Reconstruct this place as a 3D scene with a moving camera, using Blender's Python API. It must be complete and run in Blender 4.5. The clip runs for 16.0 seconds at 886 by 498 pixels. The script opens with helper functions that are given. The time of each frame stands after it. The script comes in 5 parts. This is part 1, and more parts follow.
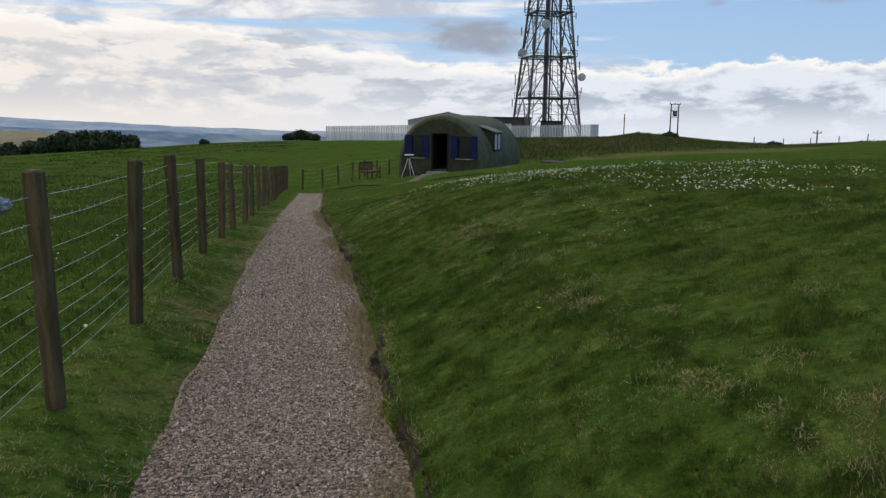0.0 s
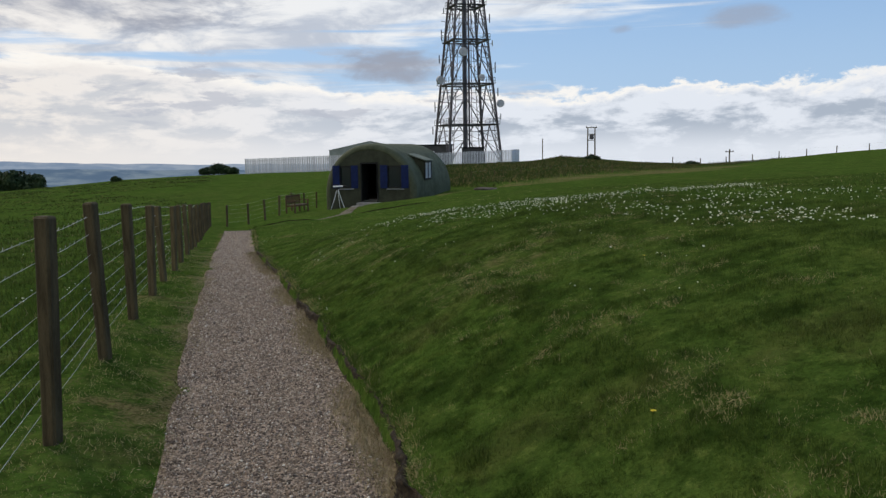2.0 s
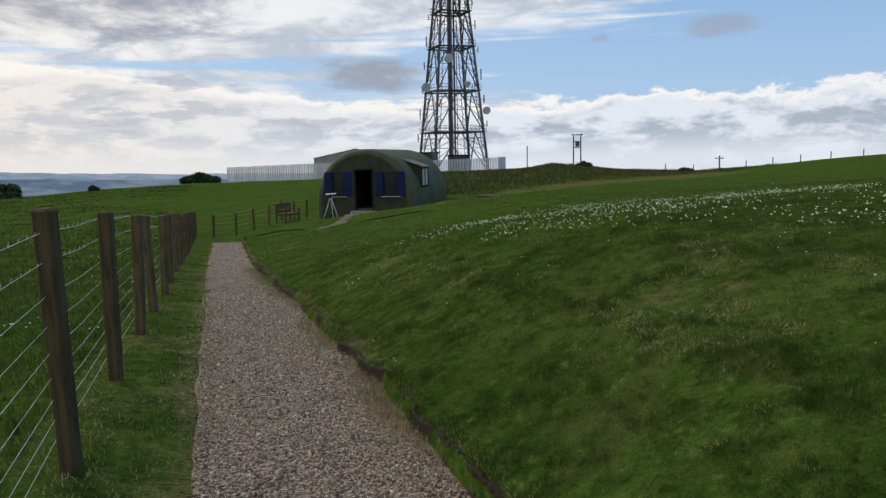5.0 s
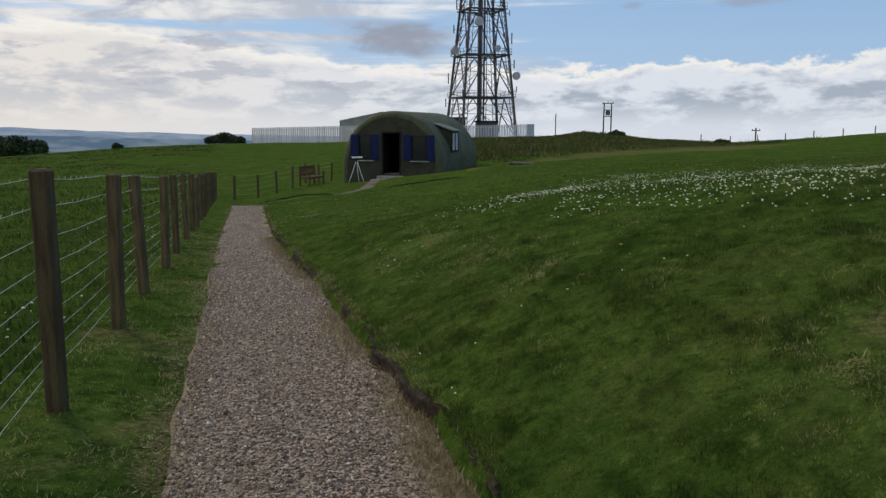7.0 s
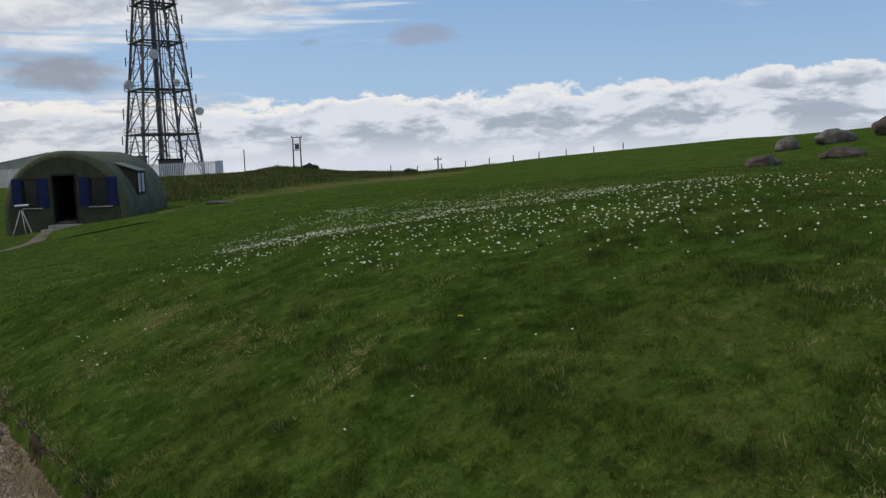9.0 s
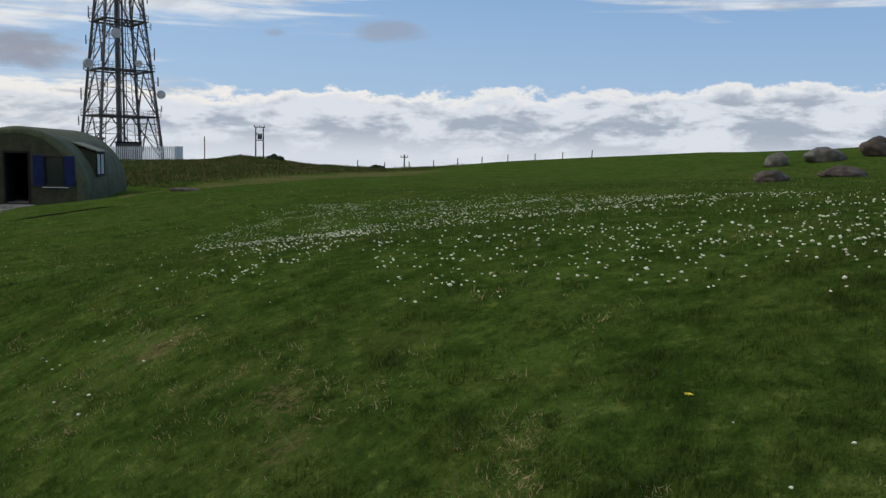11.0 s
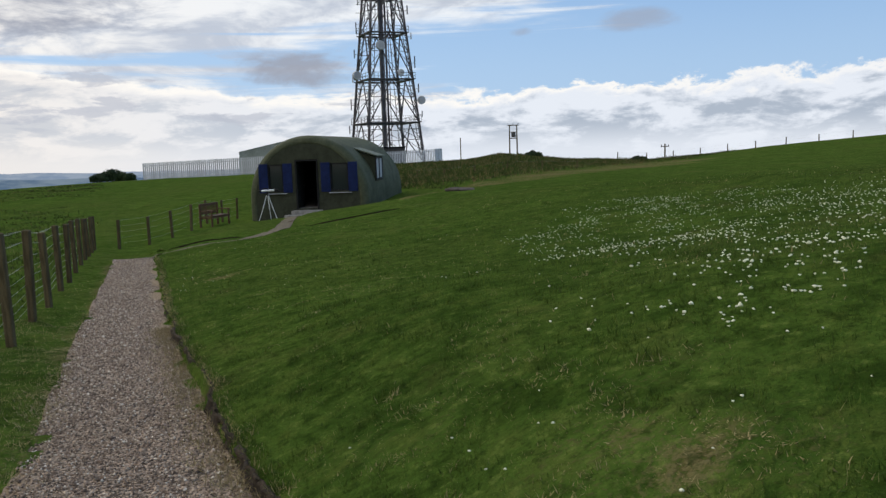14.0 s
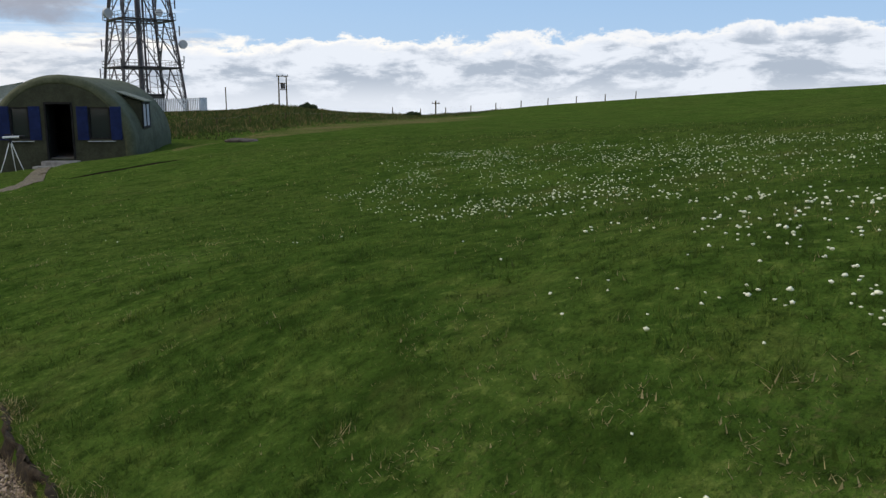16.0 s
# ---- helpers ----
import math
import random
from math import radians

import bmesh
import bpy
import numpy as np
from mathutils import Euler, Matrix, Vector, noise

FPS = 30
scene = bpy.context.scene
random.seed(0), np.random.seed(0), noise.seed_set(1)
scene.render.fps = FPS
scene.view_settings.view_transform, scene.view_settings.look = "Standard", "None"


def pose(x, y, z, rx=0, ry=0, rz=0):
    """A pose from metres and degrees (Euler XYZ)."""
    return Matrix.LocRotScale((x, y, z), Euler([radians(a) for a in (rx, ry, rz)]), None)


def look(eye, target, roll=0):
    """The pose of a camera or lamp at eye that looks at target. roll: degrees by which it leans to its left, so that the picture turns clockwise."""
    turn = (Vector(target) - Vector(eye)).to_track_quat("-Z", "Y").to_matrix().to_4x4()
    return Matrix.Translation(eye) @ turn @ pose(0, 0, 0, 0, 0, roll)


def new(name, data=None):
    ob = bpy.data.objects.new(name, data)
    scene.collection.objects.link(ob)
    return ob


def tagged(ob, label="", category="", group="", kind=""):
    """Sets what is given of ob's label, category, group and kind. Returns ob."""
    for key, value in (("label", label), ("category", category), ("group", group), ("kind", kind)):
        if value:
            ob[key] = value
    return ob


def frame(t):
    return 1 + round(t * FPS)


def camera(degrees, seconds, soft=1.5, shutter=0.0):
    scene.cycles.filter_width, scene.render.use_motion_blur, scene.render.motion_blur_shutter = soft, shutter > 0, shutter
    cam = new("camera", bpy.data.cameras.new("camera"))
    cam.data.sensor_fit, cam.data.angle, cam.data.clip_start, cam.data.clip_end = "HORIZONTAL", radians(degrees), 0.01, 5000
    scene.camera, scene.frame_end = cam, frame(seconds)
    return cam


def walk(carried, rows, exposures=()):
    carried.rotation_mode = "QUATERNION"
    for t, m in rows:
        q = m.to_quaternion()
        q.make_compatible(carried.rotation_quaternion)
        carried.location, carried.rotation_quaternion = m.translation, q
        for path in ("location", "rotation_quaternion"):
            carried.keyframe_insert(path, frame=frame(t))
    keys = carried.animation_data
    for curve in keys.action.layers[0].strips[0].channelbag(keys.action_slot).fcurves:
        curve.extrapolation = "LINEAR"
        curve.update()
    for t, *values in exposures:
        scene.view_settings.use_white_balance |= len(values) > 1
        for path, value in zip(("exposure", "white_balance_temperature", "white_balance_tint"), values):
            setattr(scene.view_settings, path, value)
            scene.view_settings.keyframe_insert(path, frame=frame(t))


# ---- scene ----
cam = camera(58.13, 16.0, soft=1.4)
PATH = [
    (0, 0.000, -0.000, 1.500, 80.84, -0.80, 0.20),
    (0.5, -0.083, 0.376, 1.483, 83.80, -0.04, -0.25),
    (1, -0.262, 0.770, 1.474, 84.22, 0.17, -1.84),
    (1.5, -0.455, 1.091, 1.473, 81.57, -0.04, -4.39),
    (2, -0.593, 1.490, 1.504, 82.83, 0.80, -5.62),
    (2.5, -0.785, 1.838, 1.494, 82.18, 1.20, -7.66),
    (3, -0.870, 2.234, 1.456, 83.34, 0.51, -5.40),
    (3.5, -0.987, 2.690, 1.406, 83.12, 0.44, -6.23),
    (6, -1.378, 4.729, 1.295, 83.60, 1.04, -7.05),
    (6.5, -1.375, 5.176, 1.254, 83.10, -0.72, -3.68),
    (7, -1.399, 5.627, 1.238, 81.03, -0.33, -5.16),
    (7.5, -1.387, 6.037, 1.247, 81.84, -1.32, -16.63),
    (8, -1.373, 6.470, 1.263, 84.52, 0.24, -22.76),
    (8.5, -1.454, 6.879, 1.246, 83.66, 2.37, -26.32),
    (11, -1.576, 8.824, 1.166, 83.17, -1.54, -29.87),
    (11.5, -1.585, 9.159, 1.145, 84.05, -0.98, -27.41),
    (12, -1.659, 9.491, 1.122, 83.69, -1.02, -24.54),
    (12.5, -1.722, 9.860, 1.096, 82.67, -1.95, -28.20),
    (13, -1.765, 10.266, 1.090, 81.97, -1.51, -24.38),
    (13.5, -1.891, 10.599, 1.076, 81.53, -0.74, -20.93),
    (14, -1.958, 10.949, 1.051, 82.86, 1.77, -12.30),
    (14.5, -2.069, 11.287, 1.004, 81.18, 1.26, -13.32),
    (15, -2.132, 11.660, 0.962, 79.75, -0.03, -19.39),
    (15.5, -2.225, 12.059, 0.951, 79.98, -0.08, -21.83),
    (16, -2.321, 12.400, 0.936, 79.42, -0.26, -28.72),
]
walk(cam, [(t, pose(*m)) for t, *m in PATH],
     exposures=[(0, -0.03), (3.5, -0.08), (6, -0.05), (6.5, -0.1), (7, -0.18), (7.5, 0.0), (8.5, -0.2), (11, -0.2), (12.5, -0.25), (13.5, -0.1), (14, 0.0), (14.5, -0.12), (16, 0.05)])

# ---- world and light ----
world = bpy.data.worlds.new("sky")
scene.world = world
world.use_nodes = True
SUN_EL, SUN_AZ = radians(42), radians(-38)       # ahead of the walker and to the left, behind thin cloud


class Nodes:
    """Small wrapper to wire shader nodes."""

    def __init__(self, tree):
        self.t = tree
        tree.nodes.clear()

    def add(self, kind, **kw):
        n = self.t.nodes.new(kind)
        ins = kw.pop("ins", {})
        for k, v in kw.items():
            setattr(n, k, v)
        for k, v in ins.items():
            self.put(n.inputs[k], v)
        return n

    def put(self, sock, v):
        if isinstance(v, bpy.types.NodeSocket):
            self.t.links.new(v, sock)
        elif isinstance(v, (tuple, list)) and sock.type == "RGBA" and len(v) == 3:
            sock.default_value = (*v, 1)
        else:
            sock.default_value = v

    def math(self, op, a, b=0.0, c=0.0):
        n = self.add("ShaderNodeMath", operation=op)
        for i, v in enumerate((a, b, c)):
            self.put(n.inputs[i], v)
        return n.outputs[0]

    def ramp(self, v, a, b, lo=0.0, hi=1.0):
        n = self.add("ShaderNodeMapRange", interpolation_type="SMOOTHSTEP")
        for k, x in (("Value", v), ("From Min", a), ("From Max", b), ("To Min", lo), ("To Max", hi)):
            self.put(n.inputs[k], x)
        return n.outputs[0]

    def mix(self, fac, a, b, blend="MIX"):
        n = self.add("ShaderNodeMix", data_type="RGBA", blend_type=blend)
        self.put(n.inputs[0], fac), self.put(n.inputs[6], a), self.put(n.inputs[7], b)
        return n.outputs[2]

    def noise(self, vec, scale, detail=4.0, rough=0.55, dist=0.0):
        n = self.add("ShaderNodeTexNoise", ins={"Scale": scale, "Detail": detail, "Roughness": rough, "Distortion": dist})
        if vec is not None:
            self.put(n.inputs["Vector"], vec)
        return n.outputs[0]

    def xyz(self, x, y, z):
        n = self.add("ShaderNodeCombineXYZ")
        for i, v in enumerate((x, y, z)):
            self.put(n.inputs[i], v)
        return n.outputs[0]


def build_sky():
    w = Nodes(world.node_tree)
    sky = w.add("ShaderNodeTexSky", sky_type="NISHITA", sun_disc=False, sun_elevation=SUN_EL, sun_rotation=SUN_AZ,
                altitude=200, air_density=1.0, dust_density=1.2, ozone_density=1.5).outputs[0]
    co = w.add("ShaderNodeTexCoord").outputs["Generated"]
    s = w.add("ShaderNodeSeparateXYZ", ins={0: co})
    az = w.math("MULTIPLY", w.math("ARCTAN2", s.outputs[0], s.outputs[1]), 57.2958)      # degrees to the right of +y
    el = w.math("MULTIPLY", w.math("ARCSINE", s.outputs[2]), 57.2958)                    # degrees above level
    # clouds: flattened towards the horizon
    big = w.noise(w.xyz(w.math("MULTIPLY", az, 0.036), w.math("MULTIPLY", el, 0.24), 1.7), 1.0, 6, 0.55, 0.6)
    fine = w.noise(w.xyz(w.math("MULTIPLY", az, 0.16), w.math("MULTIPLY", el, 0.42), 4.2), 1.0, 8, 0.6, 0.4)
    wisp = w.noise(w.xyz(w.math("MULTIPLY", az, 0.05), w.math("MULTIPLY", el, 0.95), 9.0), 1.0, 7, 0.55, 0.9)
    col = sky
    # the blue, a little paler towards the horizon
    col = w.mix(0.65, col, (2.4, 4.7, 8.6))
    haze = w.ramp(el, 16.0, 1.0)
    col = w.mix(w.math("MULTIPLY", haze, 0.6), col, (5.0, 6.8, 8.9))
    # high sheet, thick to the left, breaking up to the right
    cover = w.math("ADD", w.ramp(az, -25, 36, 0.55, 0.28), w.ramp(el, 5.5, 11, -0.05, 0.10))
    sheet = w.ramp(w.math("ADD", w.math("MULTIPLY", big, 0.5), w.math("MULTIPLY", wisp, 0.5)), w.math("SUBTRACT", 0.88, cover), w.math("SUBTRACT", 1.02, cover))
    shade = w.ramp(fine, 0.36, 0.60)
    warm = w.ramp(az, 14, -30)
    lit = w.mix(warm, (9.0, 9.3, 9.6), (10.2, 9.6, 8.9))
    sheet_col = w.mix(shade, (5.6, 6.0, 6.8), lit)
    col = w.mix(w.math("MULTIPLY", sheet, 0.92), col, sheet_col)
    # the low bank along the horizon, with a bright upper rim
    base = w.math("ADD", w.ramp(az, -25, 6, 6.2, 3.7), w.ramp(az, 22, 48, 0.0, 1.2))
    lump = w.noise(w.xyz(w.math("MULTIPLY", az, 0.30), w.math("MULTIPLY", el, 0.45), 6.3), 1.0, 8, 0.62, 0.2)
    top = w.math("ADD", w.math("MULTIPLY", w.math("SUBTRACT", big, 0.5), 2.4), w.math("ADD", w.math("MULTIPLY", w.math("SUBTRACT", fine, 0.5), 2.6), w.math("ADD", base, w.math("MULTIPLY", w.math("SUBTRACT", lump, 0.5), w.ramp(az, 8, 24, 0.6, 3.4)))))
    depth = w.math("SUBTRACT", top, el)
    bank = w.ramp(depth, -0.12, 0.25)
    puff = w.noise(w.xyz(w.math("MULTIPLY", az, 0.20), w.math("MULTIPLY", el, 0.55), 2.0), 1.0, 9, 0.62, 0.25)
    grey = w.math("MULTIPLY", w.ramp(w.math("ADD", w.math("MULTIPLY", depth, 0.02), puff), 0.46, 0.62), w.ramp(depth, 0.3, 1.3))
    grey = w.math("MULTIPLY", grey, w.math("MULTIPLY", w.ramp(el, -0.5, 2.0, 0.15, 1.0), w.ramp(az, -12, 14, 0.55, 1.0)))
    bank_col = w.mix(grey, w.mix(warm, (8.2, 8.6, 9.3), (9.3, 8.7, 8.1)), (4.3, 4.9, 5.8))
    rim = w.math("MULTIPLY", w.ramp(depth, 0.75, 0.1), w.ramp(az, 40, 20, 0.6, 1.0))
    bank_col = w.mix(rim, bank_col, (10.4, 10.0, 9.4))
    col = w.mix(w.math("MULTIPLY", bank, 0.96), col, bank_col)
    # low grey puffs strung along the bright sheet
    bits = w.noise(w.xyz(w.math("MULTIPLY", az, 0.24), w.math("MULTIPLY", el, 0.95), 12.4), 1.0, 7, 0.6, 0.3)
    where = w.math("MULTIPLY", w.math("MULTIPLY", w.ramp(el, 1.2, 2.4), w.ramp(el, 8.0, 5.6)), w.ramp(az, 16, 2))
    col = w.mix(w.math("MULTIPLY", w.ramp(bits, 0.53, 0.64, 0.0, 0.7), where), col, (5.0, 5.3, 6.1))
    # single small dark clouds
    for a, e, ra, re, k in ((2.6, 5.9, 3.6, 1.5, 0.9), (25.6, 8.2, 2.6, 0.9, 0.6), (18.0, 7.9, 0.9, 0.3, 0.5), (-21, 10.6, 15, 3.0, 0.95)):
        da = w.math("DIVIDE", w.math("SUBTRACT", az, a), ra)
        de = w.math("DIVIDE", w.math("SUBTRACT", el, e), re)
        d2 = w.math("ADD", w.math("MULTIPLY", da, da), w.math("MULTIPLY", de, de))
        d2 = w.math("ADD", d2, w.math("ADD", w.math("MULTIPLY", w.math("SUBTRACT", fine, 0.5), 4.0), w.math("MULTIPLY", w.math("SUBTRACT", puff, 0.5), 3.0)))
        col = w.mix(w.ramp(d2, 1.3, -0.3, 0.0, k), col, (3.5, 3.75, 4.5))
    bg = w.add("ShaderNodeBackground", ins={"Color": col, "Strength": 0.1})
    out = w.add("ShaderNodeOutputWorld")
    w.t.links.new(bg.outputs[0], out.inputs[0])


build_sky()
sun = new("sun", bpy.data.lights.new("sun", "SUN"))
sun.data.energy, sun.data.angle, sun.data.color = 1.3, radians(14), (1.0, 0.95, 0.87)
sun.matrix_world = look((0, 0, 0), (-math.sin(SUN_AZ) * math.cos(SUN_EL), -math.cos(SUN_AZ) * math.cos(SUN_EL), -math.sin(SUN_EL)))


# ---- materials ----
def material(name, build):
    m = bpy.data.materials.new(name)
    m.use_nodes = True
    w = Nodes(m.node_tree)
    out = w.add("ShaderNodeOutputMaterial")
    w.t.links.new(build(w), out.inputs[0])
    return m


def principled(w, color, rough=0.8, metal=0.0, bump=None, strength=0.3, dist=0.01, **more):
    n = w.add("ShaderNodeBsdfPrincipled", ins={"Base Color": color, "Roughness": rough, "Metallic": metal, **more})
    if bump is not None:
        b = w.add("ShaderNodeBump", ins={"Strength": strength, "Distance": dist, "Height": bump})
        w.t.links.new(b.outputs[0], n.inputs["Normal"])
    return n.outputs[0]


def worn(name, a, b, scale=6.0, rough=0.75, metal=0.0, bump=0.25, c=None, stretch=(1, 1, 1), spread=(0.38, 0.62), vary=0.0, spec=0.3):
    """Two-tone surface with grain and stains, in object space."""
    def build(w):
        co = w.add("ShaderNodeMapping", ins={"Vector": w.add("ShaderNodeTexCoord").outputs["Object"], "Scale": stretch}).outputs[0]
        n1, n2 = w.noise(co, scale, 6, 0.6), w.noise(co, scale * 9, 4, 0.6)
        col = w.mix(w.ramp(n1, *spread), a, b)
        col = w.mix(w.math("MULTIPLY", w.ramp(n2, 0.4, 0.7), 0.35), col, c or tuple(0.55 * x for x in a))
        if vary:
            r = w.add("ShaderNodeObjectInfo").outputs["Random"]
            hsv = w.add("ShaderNodeHueSaturation", ins={"Color": col, "Value": w.ramp(r, 0, 1, 1 - vary, 1 + vary)})
            col = hsv.outputs[0]
        return principled(w, col, w.ramp(n2, 0.3, 0.7, rough - 0.1, min(1, rough + 0.1)), metal, w.math("ADD", n1, n2), bump, 0.01, **{"Specular IOR Level": spec})
    return material(name, build)


def build_grass(w):
    """Turf between and under the blades: greens, yellowed patches, bare spots; straw-coloured rough beyond."""
    geo = w.add("ShaderNodeNewGeometry").outputs["Position"]
    sep = w.add("ShaderNodeSeparateXYZ", ins={0: geo})
    n1, n2, n3 = w.noise(geo, 0.7, 6, 0.65), w.noise(geo, 3.2, 6, 0.7), w.noise(geo, 38.0, 4, 0.7)
    col = w.mix(w.ramp(n1, 0.40, 0.62), (0.034, 0.072, 0.007), (0.058, 0.106, 0.011))
    col = w.mix(w.math("MULTIPLY", w.ramp(w.noise(geo, 0.16, 5, 0.6), 0.45, 0.65), 0.4), col, (0.070, 0.088, 0.017))
    col = w.mix(w.ramp(n2, 0.45, 0.75), col, (0.076, 0.102, 0.015))
    dry = w.add("ShaderNodeAttribute", attribute_name="dry").outputs["Fac"]
    col = w.mix(w.math("MULTIPLY", w.ramp(n2, 0.50, 0.36), 0.7), col, (0.020, 0.042, 0.004))
    straw = w.mix(w.ramp(n3, 0.4, 0.6), (0.10, 0.066, 0.028), (0.22, 0.165, 0.075))
    col = w.mix(w.ramp(w.math("ADD", dry, w.math("MULTIPLY", w.math("SUBTRACT", n3, 0.5), 2.4)), 0.35, 1.1, 0.0, 0.8), col, straw)
    col = w.mix(w.math("MULTIPLY", w.ramp(n3, 0.45, 0.7), 0.6), col, (0.027, 0.047, 0.005))
    tuft = w.noise(geo, 11.0, 5, 0.75)
    col = w.mix(w.math("MULTIPLY", w.ramp(tuft, 0.50, 0.36), 0.7), col, (0.016, 0.033, 0.004))
    col = w.mix(w.math("MULTIPLY", w.ramp(tuft, 0.54, 0.68), 0.6), col, (0.125, 0.165, 0.028))
    brown = w.noise(w.xyz(sep.outputs[0], sep.outputs[1], 3.0), 0.9, 5, 0.7)
    col = w.mix(w.math("MULTIPLY", w.ramp(brown, 0.54, 0.70), 0.3), col, (0.095, 0.080, 0.026))
    col = w.add("ShaderNodeHueSaturation", ins={"Color": col, "Saturation": 0.93, "Value": 1.22}).outputs[0]
    return principled(w, col, 1.0, 0, w.math("ADD", n3, w.math("MULTIPLY", n2, 2.0)), 0.8, 0.05, **{"Specular IOR Level": 0.0})


def blade_build(w, base, tip, dry):
    r = w.add("ShaderNodeNewGeometry")
    rnd = r.outputs["Random Per Island"]
    big = w.noise(r.outputs["Position"], 0.7, 6, 0.65)
    mott = w.noise(r.outputs["Position"], 3.2, 6, 0.7)
    patch = w.add("ShaderNodeAttribute", attribute_name="dry").outputs["Fac"]
    col = w.mix(w.ramp(rnd, 0.05, 0.95), base, tip)
    col = w.mix(w.math("MULTIPLY", w.ramp(big, 0.4, 0.65), 0.5), col, (0.118, 0.180, 0.015))
    col = w.mix(w.math("MULTIPLY", w.ramp(mott, 0.55, 0.38), 0.6), col, (0.030, 0.062, 0.005))
    tuft = w.noise(r.outputs["Position"], 11.0, 5, 0.75)
    col = w.mix(w.math("MULTIPLY", w.ramp(tuft, 0.50, 0.34), 0.75), col, (0.020, 0.040, 0.004))
    col = w.mix(w.math("MULTIPLY", w.ramp(tuft, 0.54, 0.70), 0.5), col, (0.185, 0.235, 0.040))
    sep = w.add("ShaderNodeSeparateXYZ", ins={0: r.outputs["Position"]})
    brown = w.noise(w.xyz(sep.outputs[0], sep.outputs[1], 3.0), 0.9, 5, 0.7)
    col = w.mix(w.math("MULTIPLY", w.ramp(brown, 0.54, 0.70), 0.3), col, (0.125, 0.110, 0.036))
    col = w.add("ShaderNodeHueSaturation", ins={"Color": col, "Saturation": 0.92, "Value": 0.80}).outputs[0]
    d = w.math("ADD", w.add("ShaderNodeTexWhiteNoise", noise_dimensions="1D", ins={"W": rnd}).outputs["Value"], w.math("MULTIPLY", patch, 1.5))
    col = w.mix(w.ramp(d, 0.97, 1.12), col, dry)
    a = principled(w, col, 0.7, **{"Specular IOR Level": 0.10})
    t = w.add("ShaderNodeBsdfTranslucent", ins={"Color": col}).outputs[0]
    return w.add("ShaderNodeMixShader", ins={0: 0.35, 1: a, 2: t}).outputs[0]


def build_gravel(w):
    geo = w.add("ShaderNodeNewGeometry").outputs["Position"]
    v = w.add("ShaderNodeTexVoronoi", ins={"Vector": geo, "Scale": 62.0, "Randomness": 1.0})
    tone = w.add("ShaderNodeSeparateColor", ins={0: v.outputs["Color"]}).outputs[0]
    col = w.mix(w.ramp(tone, 0.15, 0.95), (0.085, 0.059, 0.040), (0.40, 0.30, 0.215))
    big = w.noise(geo, 1.6, 5, 0.65)
    col = w.mix(w.math("MULTIPLY", w.ramp(big, 0.45, 0.7), 0.45), col, (0.20, 0.145, 0.088))
    edge = w.add("ShaderNodeAttribute", attribute_name="dry").outputs["Fac"]
    fine = w.noise(geo, 24.0, 4, 0.7)
    col = w.mix(w.ramp(w.math("ADD", edge, w.math("MULTIPLY", w.math("SUBTRACT", fine, 0.5), 1.0)), 0.3, 0.8, 0.0, 0.8), col, w.mix(fine, (0.17, 0.11, 0.06), (0.36, 0.265, 0.155)))
    h = w.math("SUBTRACT", 1.0, v.outputs["Distance"])
    return principled(w, col, 0.9, 0, h, 0.9, 0.02)


def build_stone(w):
    rnd = w.add("ShaderNodeNewGeometry").outputs["Random Per Island"]
    col = w.add("ShaderNodeValToRGB", ins={0: rnd})
    r = col.color_ramp
    r.elements[0].color, r.elements[1].color = (0.060, 0.043, 0.031, 1), (0.68, 0.62, 0.52, 1)
    for p, c in ((0.3, (0.175, 0.120, 0.082, 1)), (0.7, (0.39, 0.288, 0.205, 1)), (0.9, (0.50, 0.40, 0.295, 1))):
        r.elements.new(p).color = c
    return principled(w, col.outputs[0], 0.85)


